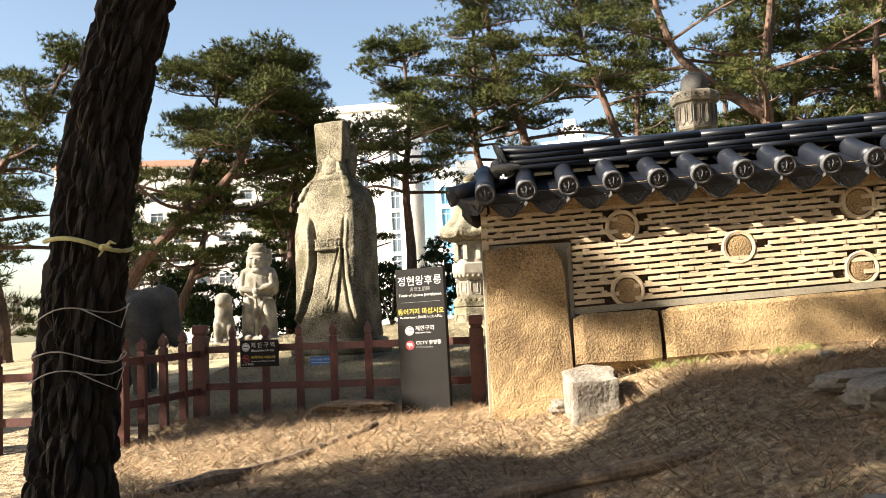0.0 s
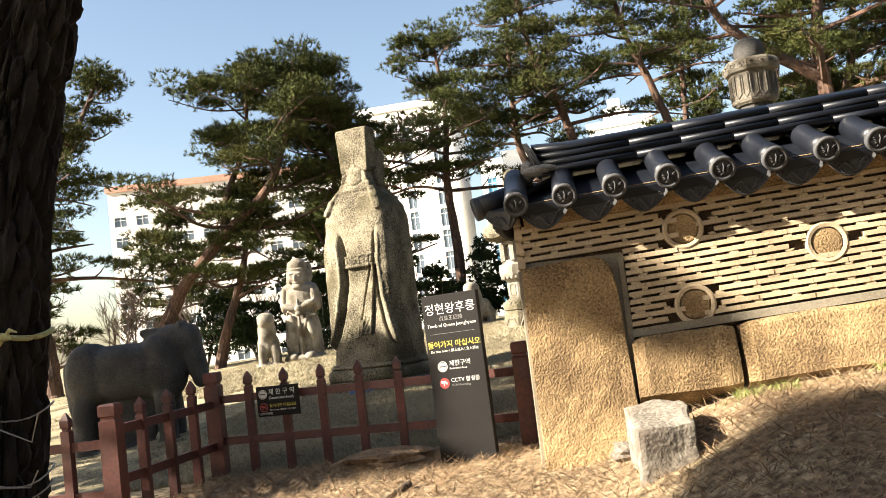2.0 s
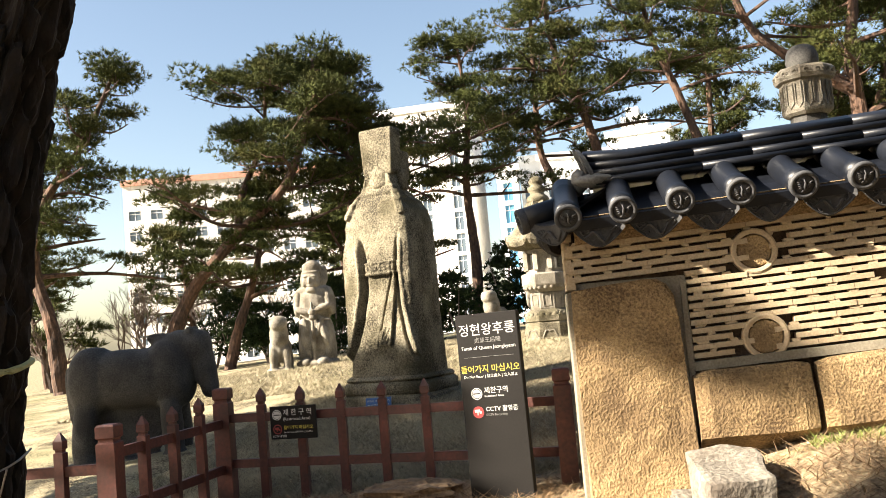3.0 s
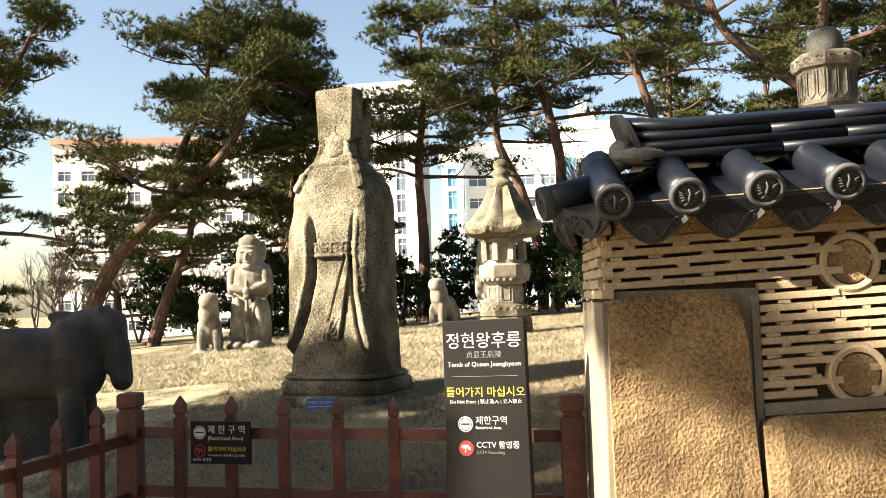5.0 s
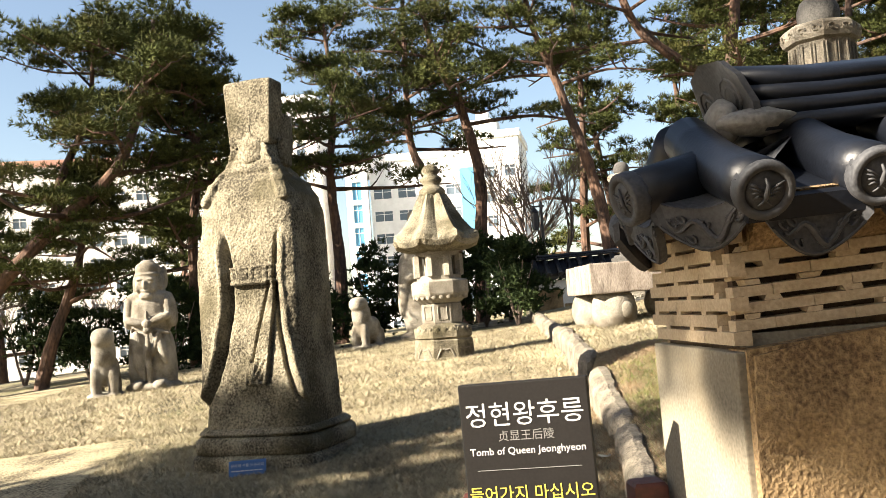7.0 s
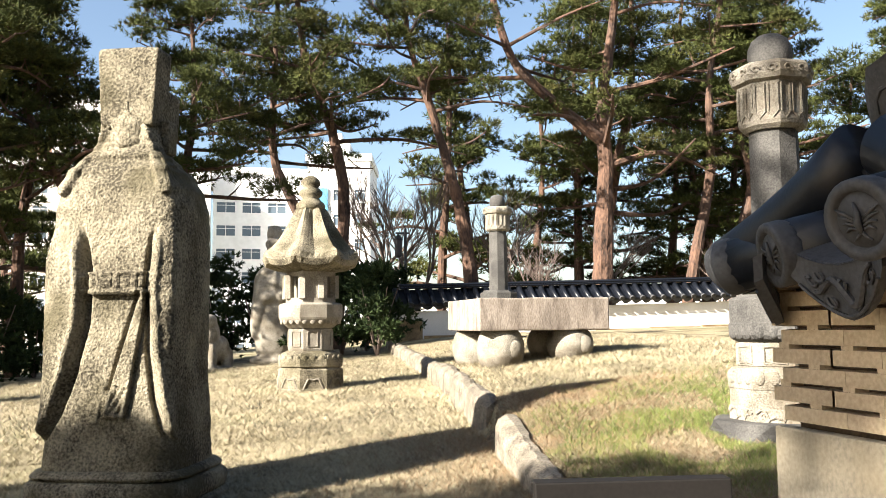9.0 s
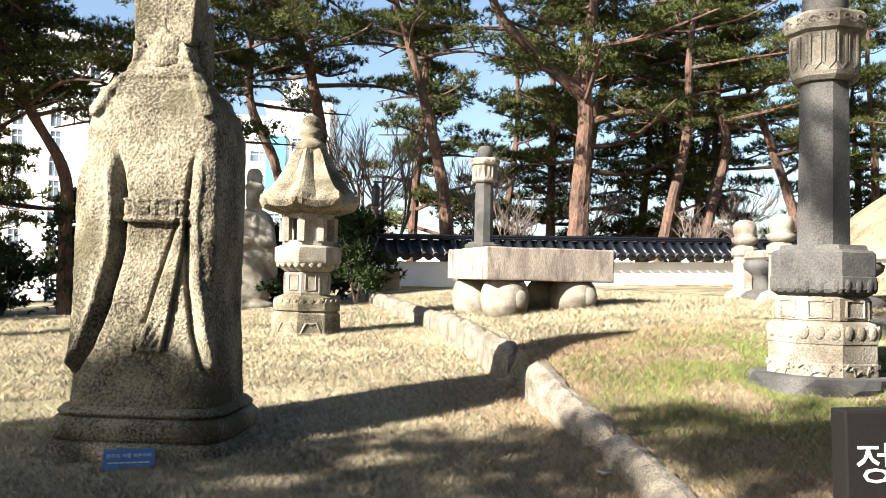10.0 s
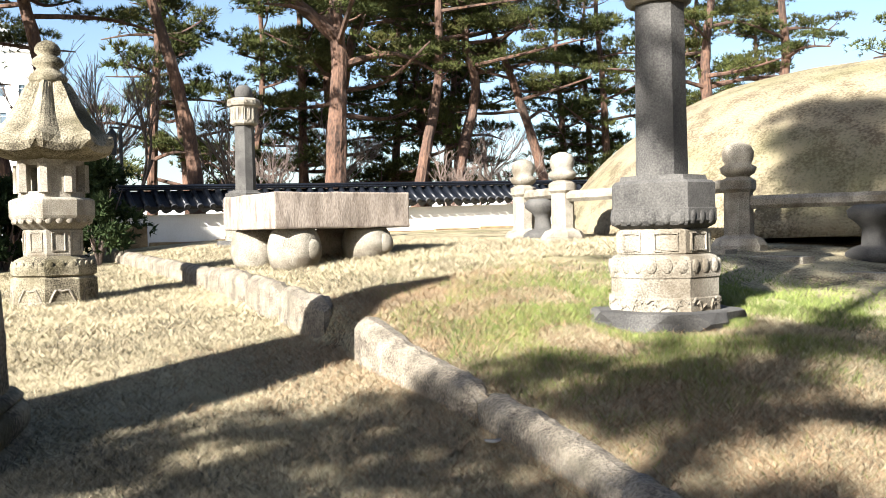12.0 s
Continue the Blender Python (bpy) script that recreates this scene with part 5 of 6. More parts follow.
def build_trees():
    # pair of trunks behind the lantern
    pine(1.9, 23.0, ((0.1, 0, 2.2), (0.25, 0, 4.4), (-0.1, 0, 6.4), (-0.9, 0, 8.6), (-1.3, 0, 12.2)), 0.24, 11, 0.58, 3.4, 104, 0.70, limbs=24)
    pine(1.5, 23.6, ((-0.1, 0, 2.0), (-0.6, 0, 4.0), (-1.3, 0, 5.6), (-1.35, 0, 7.6), (-1.2, 0, 11.6)), 0.20, 12, 0.60, 3.2, 92, 0.68, limbs=22)
    # big left pine leaning to the right
    pine(-10.3, 16.6, ((0.3, 0, 1.4), (1.0, 0, 2.6), (2.3, -0.1, 3.8), (3.7, -0.2, 5.0), (4.4, -0.2, 6.8), (4.6, 0, 8.3)), 0.22, 21, 0.50, 3.2, 120, 0.74, second=((2.2, 0, 3.7), (2.3, 0.3, 4.9), (2.9, 0.5, 6.4), (3.1, 0.4, 8.0)), limbs=26)
    pine(-8.9, 17.4, ((0.35, 0, 1.2), (0.9, 0, 2.6), (1.2, 0, 3.8), (1.5, 0, 5.0)), 0.17, 22, 0.36, 2.6, 60, 0.62, limbs=16)
    pine(-5.8, 19.4, ((0.05, 0, 1.8), (0.1, 0, 3.6), (0.3, 0, 5.2), (0.0, 0, 6.8), (-0.4, 0, 8.0)), 0.18, 23, 0.26, 2.8, 84, 0.66, limbs=20)
    pine(-3.9, 18.0, ((-0.05, 0, 1.6), (-0.1, 0, 3.0), (-0.85, 0, 4.4), (-1.5, 0, 6.0), (-1.6, 0, 8.0)), 0.17, 24, 0.58, 2.8, 84, 0.66, limbs=20)
    pine(-2.2, 20.6, ((0.1, 0, 2.4), (0.0, 0, 4.6), (0.2, 0, 6.6), (0.1, 0, 8.9)), 0.2, 27, 0.46, 3.1, 110, 0.70, limbs=26)
    # left edge
    pine(-12.6, 15.4, ((-0.2, 0, 1.8), (-0.6, 0, 3.4), (-0.3, 0, 5.0), (0.8, 0, 6.4), (1.8, 0, 8.2)), 0.22, 25, 0.36, 2.9, 84, 0.68, limbs=20)
    pine(-15.5, 17.5, ((0.2, 0, 2.0), (0.2, 0, 4.0), (0.8, 0, 5.6), (1.0, 0, 7.4)), 0.22, 26, 0.35, 2.8, 46, 0.64)
    # behind the far wall
    pine(5.9, 22.6, ((-0.1, 0, 2.0), (-0.5, 0, 4.2), (-1.2, 0, 6.6), (-1.9, 0, 8.8), (-2.0, 0, 11.0)), 0.23, 31, 0.6, 3.4, 80, 0.70, limbs=20)
    pine(9.8, 22.2, ((0.1, 0, 2.4), (0.25, 0, 5.0), (0.2, 0, 7.0), (0.6, 0, 9.4), (1.0, 0, 12.4)), 0.34, 32, 0.42, 4.2, 130, 0.76, limbs=26, second=((0.2, 0, 5.8), (-1.2, 0, 6.8), (-2.7, 0, 8.2), (-3.4, 0, 10.6), (-3.6, 0, 12.2)))
    pine(10.9, 24.0, ((-0.1, 0, 2.4), (0.3, 0, 5.0), (1.0, 0, 8.0), (1.1, 0, 11.5)), 0.26, 33, 0.4, 3.8, 96, 0.72, limbs=20)
    pine(12.9, 22.8, ((0.5, 0, 2.4), (1.1, 0, 5.0), (1.2, 0, 8.0), (1.7, 0, 10.6), (1.9, 0, 13.0)), 0.22, 34, 0.5, 3.6, 90, 0.72, limbs=20)
    pine(14.6, 23.2, ((0.6, 0, 2.6), (1.2, 0, 4.8), (0.8, 0, 6.6), (1.6, 0, 9.0), (2.6, 0, 11.6)), 0.24, 35, 0.45, 3.8, 92, 0.72, limbs=20)
    pine(19.0, 23.0, ((-0.6, 0, 2.4), (-1.6, 0, 4.8), (-2.8, 0, 7.4), (-3.0, 0, 10.0)), 0.22, 36, 0.4, 3.6, 86, 0.72, limbs=18)
    # beyond the mound
    pine(22.5, 18.8, ((0.1, 0, 2.6), (-0.2, 0, 5.4), (0.3, 0, 8.4), (0.4, 0, 11.4)), 0.26, 37, 0.4, 3.4, 60, 0.7)
    pine(24.6, 17.6, ((-0.2, 0, 2.8), (0.5, 0, 5.6), (0.3, 0, 8.0), (1.0, 0, 11.0)), 0.26, 38, 0.4, 3.4, 60, 0.7)
    pine(27.0, 12.5, ((0.3, 0, 3.0), (0.2, 0, 6.0), (-0.2, 0, 8.6), (-0.2, 0, 11.6)), 0.28, 39, 0.4, 3.6, 56, 0.72)
    # second rank, looser
    rnd = random.Random(5)
    for i in range(16):
        x = 6.6 + i * 1.55 + rnd.uniform(-0.5, 0.5)
        y = 27.5 + rnd.uniform(-1.6, 3.5) - max(0, x - 20) * 0.55
        b = rnd.uniform(-0.8, 0.8)
        h = rnd.uniform(9.0, 13.5)
        pine(x, y, ((b * 0.2, 0, h * 0.25), (b * 0.7, 0, h * 0.5), (b, 0.2, h * 0.75), (b * 0.6, 0, h)), 0.2, 50 + i, 0.12, 2.9, 68, 0.82, tufts=36, blade=0.25, limbs=20)
    for i in range(3):
        x = -18 + i * 5.2 + rnd.uniform(-0.5, 0.5)
        y = 22.5 + rnd.uniform(-1.0, 3.0)
        b = rnd.uniform(-0.8, 0.8)
        h = rnd.uniform(4.6, 6.6)
        pine(x, y, ((b * 0.2, 0, h * 0.3), (b * 0.7, 0, h * 0.6), (b, 0.2, h * 0.8), (b * 0.6, 0, h)), 0.15, 80 + i, 0.15, 2.5, 54, 0.74, tufts=32, blade=0.28, limbs=16)


build_trees()


def build_shade_trees():
    """Pines up-sun of the path, out of view, whose shadows fall across the fence, the statue's foot and the slope."""
    rnd = random.Random(31)
    trees = (
        (-10.6, -1.9, 15.4, ((-3.5, -1.4, 10.5, 12.4, 22), (-0.3, 0.6, 10.5, 12.2, 10), (-3.2, -1.9, 14.6, 15.8, 9), (-1.5, 0.1, 4.2, 7.3, 32), (-2.5, -1.5, 4.2, 6.85, 24), (-2.4, -1.7, 7.6, 8.9, 8), (0.2, 2.5, 3.6, 5.8, 42), (-3.4, -2.6, 4.6, 6.4, 7), (-4.80, -4.6, 7.75, 7.9, 5), (-4.36, -3.9, 7.9, 8.45, 14), (-1.35, -0.3, 12.1, 15.2, 26))),
        (-10.8, -7.0, 9.4, ((-6.5, -5.75, 4.2, 5.8, 12), (-10.5, -6.45, 4.2, 8.6, 76), (-6.5, -6.12, 6.0, 8.6, 22), (-7.4, -6.35, 7.4, 10.6, 18))),
        (-13.5, -10.5, 9.5, ((-13.5, -9.0, 5.0, 9.0, 30),)),
    )
    for n, (x, y, h, boxes) in enumerate(trees):
        g = ground_z(x, y)
        t = thing("pine_tree", "tall pine on the sunny side of the path", "tree", (x, y, g - 0.1), 0, "pine grove")
        trunk = bez([(0, 0, 0), (0.1, 0.1, h * 0.3), (0.2, 0, h * 0.65), (0.1, 0, h)], 6)
        bm = bmesh.new()
        tube(bm, trunk, [0.2 * (1 - 0.92 * i / len(trunk)) for i in range(len(trunk))], 10, 0.2)
        part("trunk", bm, BARK_RED, t)
        cs, ss = [], []
        for y0, y1, z0, z1, k in boxes:
            for i in range(k):
                c = Vector((rnd.uniform(-1.3, 1.3), rnd.uniform(y0, y1) - y, rnd.uniform(z0, z1) - g))
                c.x *= 0.6 if z0 > 9 else 1.0 if y1 - y0 > 0.5 else 0.2
                s = rnd.uniform(0.45, 0.75) if y1 - y0 > 0.5 else 0.22
                cs.append(tuple(c))
                ss.append((s, s, s * 0.5))
                if i % 3 == 0 and z0 < 9:
                    bm = bmesh.new()
                    p = min(trunk, key=lambda q: abs(q.z - (c.z - 0.5)))
                    tube(bm, bez([p, (p + c) / 2 + Vector((0, 0, 0.15)), c], 3), [0.05, 0.045, 0.04, 0.03, 0.02, 0.015, 0.01], 5)
                    part("limb", bm, BARK_RED, t)
        ob = new("crown", needle_mesh("crown", cs, ss, np.random.default_rng(200 + n), NEEDLE, 55, 0.22, 0.04))
        ob.parent = t


build_shade_trees()


def build_sky_blocking_pines():
    """Unseen pines added behind the path and to the right, to hold back sky light."""
    rnd = random.Random(12)
    src = []
    for s in (301, 302, 303):
        src.append(pine(4.0 + (s - 301) * 4.0, -13.0 - (s - 301), ((0.2, 0, 2.5), (0.6, 0, 5.0), (0.3, 0, 7.5), (0.5, 0, 10.0)), 0.24, s, 0.22, 3.4, 110, 0.9, tufts=34, blade=0.32, limbs=20))
    # added copies, all out of view, that cut the sky's fill light
    spots = [(-3.5, -13.5), (0.5, -15.5), (-7.5, -17.5), (3.0, -18.5), (8.5, -9.0), (12.5, -7.5), (10.5, -16.0), (16.0, -10.5), (15.5, -3.8), (20.0, -3.0), (19.0, -8.0), (24.0, 1.0), (-12.0, -19.0), (22.0, -13.0), (26.5, 6.0), (5.5, -8.0), (9.5, -4.8), (12.4, -2.9), (7.2, -12.0)]
    for i, (x, y) in enumerate(spots):
        s = rnd.uniform(0.9, 1.15)
        copy_thing(src[i % 3], pose(x, y, ground_z(x, y) - 0.1, 0, 0, rnd.uniform(0, 360)))


build_sky_blocking_pines()


def build_near_pine():
    """The trunk beside the path, tied with cord and wire."""
    x, y = -1.76, -3.47
    g = ground_z(x, y)
    t = thing("pine_tree", "thick rough-barked pine trunk tied with a yellow cord", "tree", (x, y, g), 0, "pine grove")
    bm = bmesh.new()
    axis = bez([(-0.02, 0, -0.15), (0.0, 0, 0.2), (0.03, 0, 0.65), (0.09, 0, 1.3), (0.18, 0, 1.9), (0.33, 0, 2.45), (0.55, 0.05, 3.3), (0.8, 0.1, 4.6), (1.0, 0.2, 6.5), (1.1, 0.3, 8.2)], 22)
    rnd = random.Random(4)
    loops = []
    sides = 110
    for i, p in enumerate(axis):
        lp = []
        base = 0.172 * (1 - 0.055 * max(0, p.z)) + 0.16 * math.exp(-max(0, p.z + 0.15) / 0.16) * 0.5
        for k in range(sides):
            a = 2 * math.pi * k / sides
            q = Vector((math.cos(a), math.sin(a), 0))
            cell = noise.voronoi(Vector((math.cos(a) * 3.8, math.sin(a) * 3.8, p.z * 5.5)))[0]
            ridge = min(0.5, cell[1] - cell[0])
            d = 0.034 * smoothstep(0.0, 0.30, ridge) + 0.010 * noise.noise((q.x * 6, q.y * 6, p.z * 9)) + 0.008 * noise.noise((q.x * 14, q.y * 14, p.z * 22))
            lobe = 0.05 * math.exp(-max(0, p.z) / 0.2) * math.sin(a * 5 + 1)
            lp.append(p + q * (base + d - 0.02 + lobe))
        loops.append(lp)
    rings(bm, loops)
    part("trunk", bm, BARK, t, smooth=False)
    axis_at = lambda z: min(axis, key=lambda p: abs(p.z - z))

    def band(z, rise, rad, material, name, wob=0.01, r_off=0.022):
        bm = bmesh.new()
        pts = []
        for k in range(33):
            a = 2 * math.pi * k / 32
            zz = z + rise * math.cos(a) + wob * math.sin(3 * a)
            c = axis_at(zz)
            r = 0.172 * (1 - 0.055 * max(0, zz)) + r_off
            pts.append((c.x + r * math.cos(a), c.y + r * math.sin(a), zz))
        tube(bm, pts, [rad] * len(pts), 6)
        return bm, pts

    g0 = 1.10 - g
    bm, pts = band(g0, -0.03, 0.010, ROPE, "cord", 0.012)
    # the knot and its ends, on the side of the path
    kx = axis_at(g0).x + 0.125
    tube(bm, [(kx, -0.16, g0 - 0.03), (kx + 0.02, -0.18, g0 - 0.03), (kx + 0.05, -0.18, g0 - 0.035)], [0.015, 0.014, 0.006], 6)
    tube(bm, [(kx + 0.02, -0.17, g0 - 0.03), (kx + 0.05, -0.19, g0 - 0.01), (kx + 0.075, -0.19, g0 - 0.02)], [0.008, 0.007, 0.003], 5)
    tube(bm, [(kx + 0.02, -0.17, g0 - 0.03), (kx, -0.19, g0 - 0.07)], [0.008, 0.003], 5)
    part("cord", bm, ROPE, t, "yellow cord")
    for z, rise in ((g0 - 0.30, 0.02), (g0 - 0.48, -0.02), (g0 - 0.56, 0.015)):
        bm, pts = band(z, rise, 0.0032, WIRE, "wire", 0.02, 0.028)
        tube(bm, [pts[26], (pts[26][0] + 0.08, pts[26][1] - 0.02, z - 0.02), (pts[26][0] + 0.17, pts[26][1], z - 0.05 - rise), (pts[26][0] + 0.20, pts[26][1], z + 0.02)], [0.0028] * 4, 5)
        part("wire", bm, WIRE, t, "loose grey wire")
    # limbs and crown overhead
    centres, sizes = [], []
    for i in range(9):
        p = axis[min(len(axis) - 1, int(len(axis) * (0.89 + 0.012 * i)))]
        a = i * 2.4 + 0.5
        ln = 2.0 - 0.1 * i
        e = p + Vector((math.cos(a) * ln, math.sin(a) * ln, 0.4))
        bm = bmesh.new()
        tube(bm, bez([p, (p + e) / 2 + Vector((0, 0, 0.2)), e], 4), [0.06, 0.055, 0.05, 0.045, 0.04, 0.035, 0.03, 0.02, 0.012], 6)
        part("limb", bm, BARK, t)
        for _ in range(4):
            centres.append(tuple(e + Vector((rnd.uniform(-0.8, 0.8), rnd.uniform(-0.8, 0.8), rnd.uniform(0, 0.5)))))
            s = rnd.uniform(0.4, 0.8)
            sizes.append((s, s, s * 0.4))
    ob = new("crown", needle_mesh("crown", centres, sizes, np.random.default_rng(9), NEEDLE, 40, 0.2))
    ob.parent = t


build_near_pine()


def build_shrubs():
    rnd = random.Random(17)
    rng = np.random.default_rng(17)
    spots = [(-9.5 + i * 1.15 + rnd.uniform(-0.3, 0.3), 18.4 + rnd.uniform(-0.7, 1.4)) for i in range(11)] + [(3.2 + rnd.uniform(-0.5, 0.3), 21.6), (1.6, 19.4), (0.6, 18.6), (2.4, 20.6)]
    for i, (x, y) in enumerate(spots):
        h = rnd.uniform(1.5, 2.5) if x < 0 else rnd.uniform(1.6, 2.4)
        g = ground_z(x, y)
        t = thing("evergreen_shrub", "dense dark evergreen shrub at the lawn's edge", "shrub", (x, y, g - 0.03), 0, "shrubs at the edge")
        for k in range(5):
            a = k * 1.26
            bm = bmesh.new()
            tube(bm, bez([(0, 0, 0), (0.2 * math.cos(a), 0.2 * math.sin(a), h * 0.35), (0.5 * math.cos(a), 0.5 * math.sin(a), h * 0.8)], 3), [0.035, 0.03, 0.026, 0.022, 0.018, 0.012, 0.008], 5)
            part("stem", bm, TWIG, t)
        cs, ss = [], []
        for k in range(26):
            z = h * (0.12 + 0.88 * rnd.random())
            r = 0.85 * math.sin(math.pi * min(1, 0.25 + 0.7 * z / h)) * rnd.random() ** 0.5
            a = rnd.random() * 6.28
            cs.append((r * math.cos(a), r * math.sin(a), z))
            q = rnd.uniform(0.25, 0.45)
            ss.append((q, q, q * 0.8))
        ob = new("foliage", needle_mesh("foliage", cs, ss, rng, SHRUB, 34, 0.13, 0.05, 8, 0.3))
        ob.parent = t
    # bare deciduous bushes and trees
    spots = [(-10.5, 20.5, 3.4), (-11.8, 19.0, 3.0), (-13.0, 20.0, 3.6), (-8.6, 21.0, 3.2), (4.4, 24.5, 7.0), (3.4, 26.0, 7.6), (8.0, 25.0, 5.5), (11.5, 26.0, 5.0), (16.5, 24.5, 5.0), (13.5, 21.6, 3.0), (7.6, 21.8, 3.4), (16.4, 21.9, 3.2), (-14.6, 18.2, 2.8)]
    for x, y, h in spots:
        g = ground_z(x, y)
        bm = bmesh.new()

        def grow(p, d, ln, r, depth):
            e = p + d * ln
            m = (p + e) / 2 + Vector((rnd.uniform(-1, 1), rnd.uniform(-1, 1), rnd.uniform(-1, 1))) * ln * 0.07
            tube(bm, [p, m, e], [r, r * 0.85, r * 0.7], 4)
            if depth:
                for _ in range(3 if depth > 1 else 4):
                    nd = (d + Vector((rnd.uniform(-1, 1), rnd.uniform(-1, 1), rnd.uniform(-0.3, 0.7))) * 0.62).normalized()
                    grow(p + (e - p) * rnd.uniform(0.5, 1.0), nd, ln * rnd.uniform(0.55, 0.8), r * 0.58, depth - 1)

        for k in range(3):
            a = rnd.random() * 6.28
            grow(Vector((0, 0, 0)), Vector((math.cos(a) * 0.35, math.sin(a) * 0.35, 1)).normalized(), h * 0.36, 0.035 + h * 0.004, 4)
        t = thing("bare_bush", "bare leafless bush with fine grey-brown twigs", "bush", (x, y, g - 0.05), 0, "bare bushes")
        part("branchwork", bm, TWIG, t)


build_shrubs()


# ---- city behind ----
def facade(name, label, x0, x1, y, z0, z1, depth, material, cols, rows, win, glass=None, rz=0.0, roof=FACADE, left=0):
    """A building with its openings cut as recessed panes on the front and, where asked, on the left side."""
    t = thing(name, label, "building", ((x0 + x1) / 2, y, 0), rz, "city blocks")
    w = x1 - x0
    bm = bmesh.new()
    box(bm, -w / 2, w / 2, 0.25, depth, z0, z1)
    part("wall", bm, material, t)
    # front skin of piers and spandrels round the windows
    ww, wh, base, step = win
    bm = bmesh.new()
    pitch = w / cols
    for r in range(rows + 1):
        za = z0 if r == 0 else base + (r - 1) * step + wh
        zb = z1 if r == rows else base + r * step
        box(bm, -w / 2, w / 2, 0.0, 0.248, za, zb)
    for r in range(rows):
        za, zb = base + r * step, base + r * step + wh
        for c in range(cols + 1):
            xa = -w / 2 + c * pitch - (pitch - ww) / 2
            xb = xa + (pitch - ww)
            xa, xb = max(xa, -w / 2), min(xb, w / 2)
            box(bm, xa, xb, 0.001, 0.247, za, zb)
    part("front_skin", bm, material, t)
    for r in range(rows):
        for c in range(cols):
            xa = -w / 2 + c * pitch + (pitch - ww) / 2
            za = base + r * step
            bm = bmesh.new()
            box(bm, xa, xa + ww, 0.17, 0.22, za, za + wh)
            p = part("window", bm, glass or GLASS_DARK, t)
            bm = bmesh.new()
            box(bm, xa + ww * 0.48, xa + ww * 0.52, 0.12, 0.169, za, za + wh)
            box(bm, xa, xa + ww, 0.12, 0.168, za + wh * 0.68, za + wh * 0.73)
            part("window_frame", bm, FRAME_WHITE, p)
    bm = bmesh.new()
    box(bm, -w / 2 - 0.3, w / 2 + 0.3, -0.25, depth + 0.3, z1, z1 + 1.0)
    part("parapet", bm, roof, t)
    return t


def build_city():
    facade("office_building", "white office building with rows of dark windows", -2.6, 12.0, 127, -8, 24.0, 14, FACADE, 4, 8, (2.6, 1.5, -5.5, 3.4))
    t = facade("office_building", "tall white block with blue glass and rooftop plant", 10.5, 19.5, 122, -8, 25.5, 14, FACADE, 3, 8, (1.5, 1.6, -5.5, 3.6), rz=-14)
    bm = bmesh.new()
    box(bm, -2.6, 1.2, 3, 8, 26.4, 29.0)
    box(bm, -1.8, 0.0, 3.5, 6, 29.0, 30.4)
    part("rooftop_plant", bm, FACADE, t)
    bm = bmesh.new()
    box(bm, -4.4, -1.6, -0.32, -0.02, 11, 21.5)
    part("glass_bay", bm, GLASS_BLUE, t)
    facade("glass_tower", "narrow white block with a blue glass strip", -6.0, -2.9, 121, -8, 22.0, 10, FACADE, 1, 8, (1.3, 2.6, -5.5, 3.3), GLASS_BLUE)
    facade("apartment_tower", "tall pale tower with one dark window strip", -24.0, -9.8, 124, -8, 33.0, 12, FACADE_WARM, 3, 11, (1.3, 2.7, -5.5, 3.3), rz=-6)
    facade("apartment_building", "long cream apartment block with brown parapet", -66.0, -17.5, 128, -8, 26.5, 14, FACADE_WARM, 14, 9, (1.9, 1.5, -5.5, 3.3), rz=8, roof=FACADE_RED)
    facade("low_building", "low white building glimpsed between pine trunks", 16.0, 64.0, 78, -10, 3.5, 10, FACADE, 16, 3, (1.9, 1.6, -7.0, 3.3), rz=-30)
    facade("low_building", "low white building glimpsed between pine trunks", -1.0, 13.5, 90, -8, 5.0, 10, FACADE, 6, 3, (1.7, 1.3, -4.0, 3.0))


build_city()


def build_lamp():
    x, y = 3.75, 22.0
    g = ground_z(x, y)
    t = thing("street_lamp", "slim black lamp post with a hanging lantern", "street lamp", (x, y, g), 0)
    bm = bmesh.new()
    turned(bm, 10, ((0.09, -0.1), (0.09, 0.25), (0.05, 0.30), (0.045, 3.0), (0.03, 3.1)))
    part("pole", bm, LAMP_BLACK, t)
    bm = bmesh.new()
    box(bm, -0.28, 0.10, -0.03, 0.03, 2.92, 2.97)
    part("arm", bm, LAMP_BLACK, t)
    bm = bmesh.new()
    turned(bm, 6, ((0.07, 2.25), (0.10, 2.28), (0.12, 2.75), (0.14, 2.78), (0.02, 2.92)), 0, -0.2, 0)
    part("lantern", bm, LAMP_BLACK, t)


build_lamp()


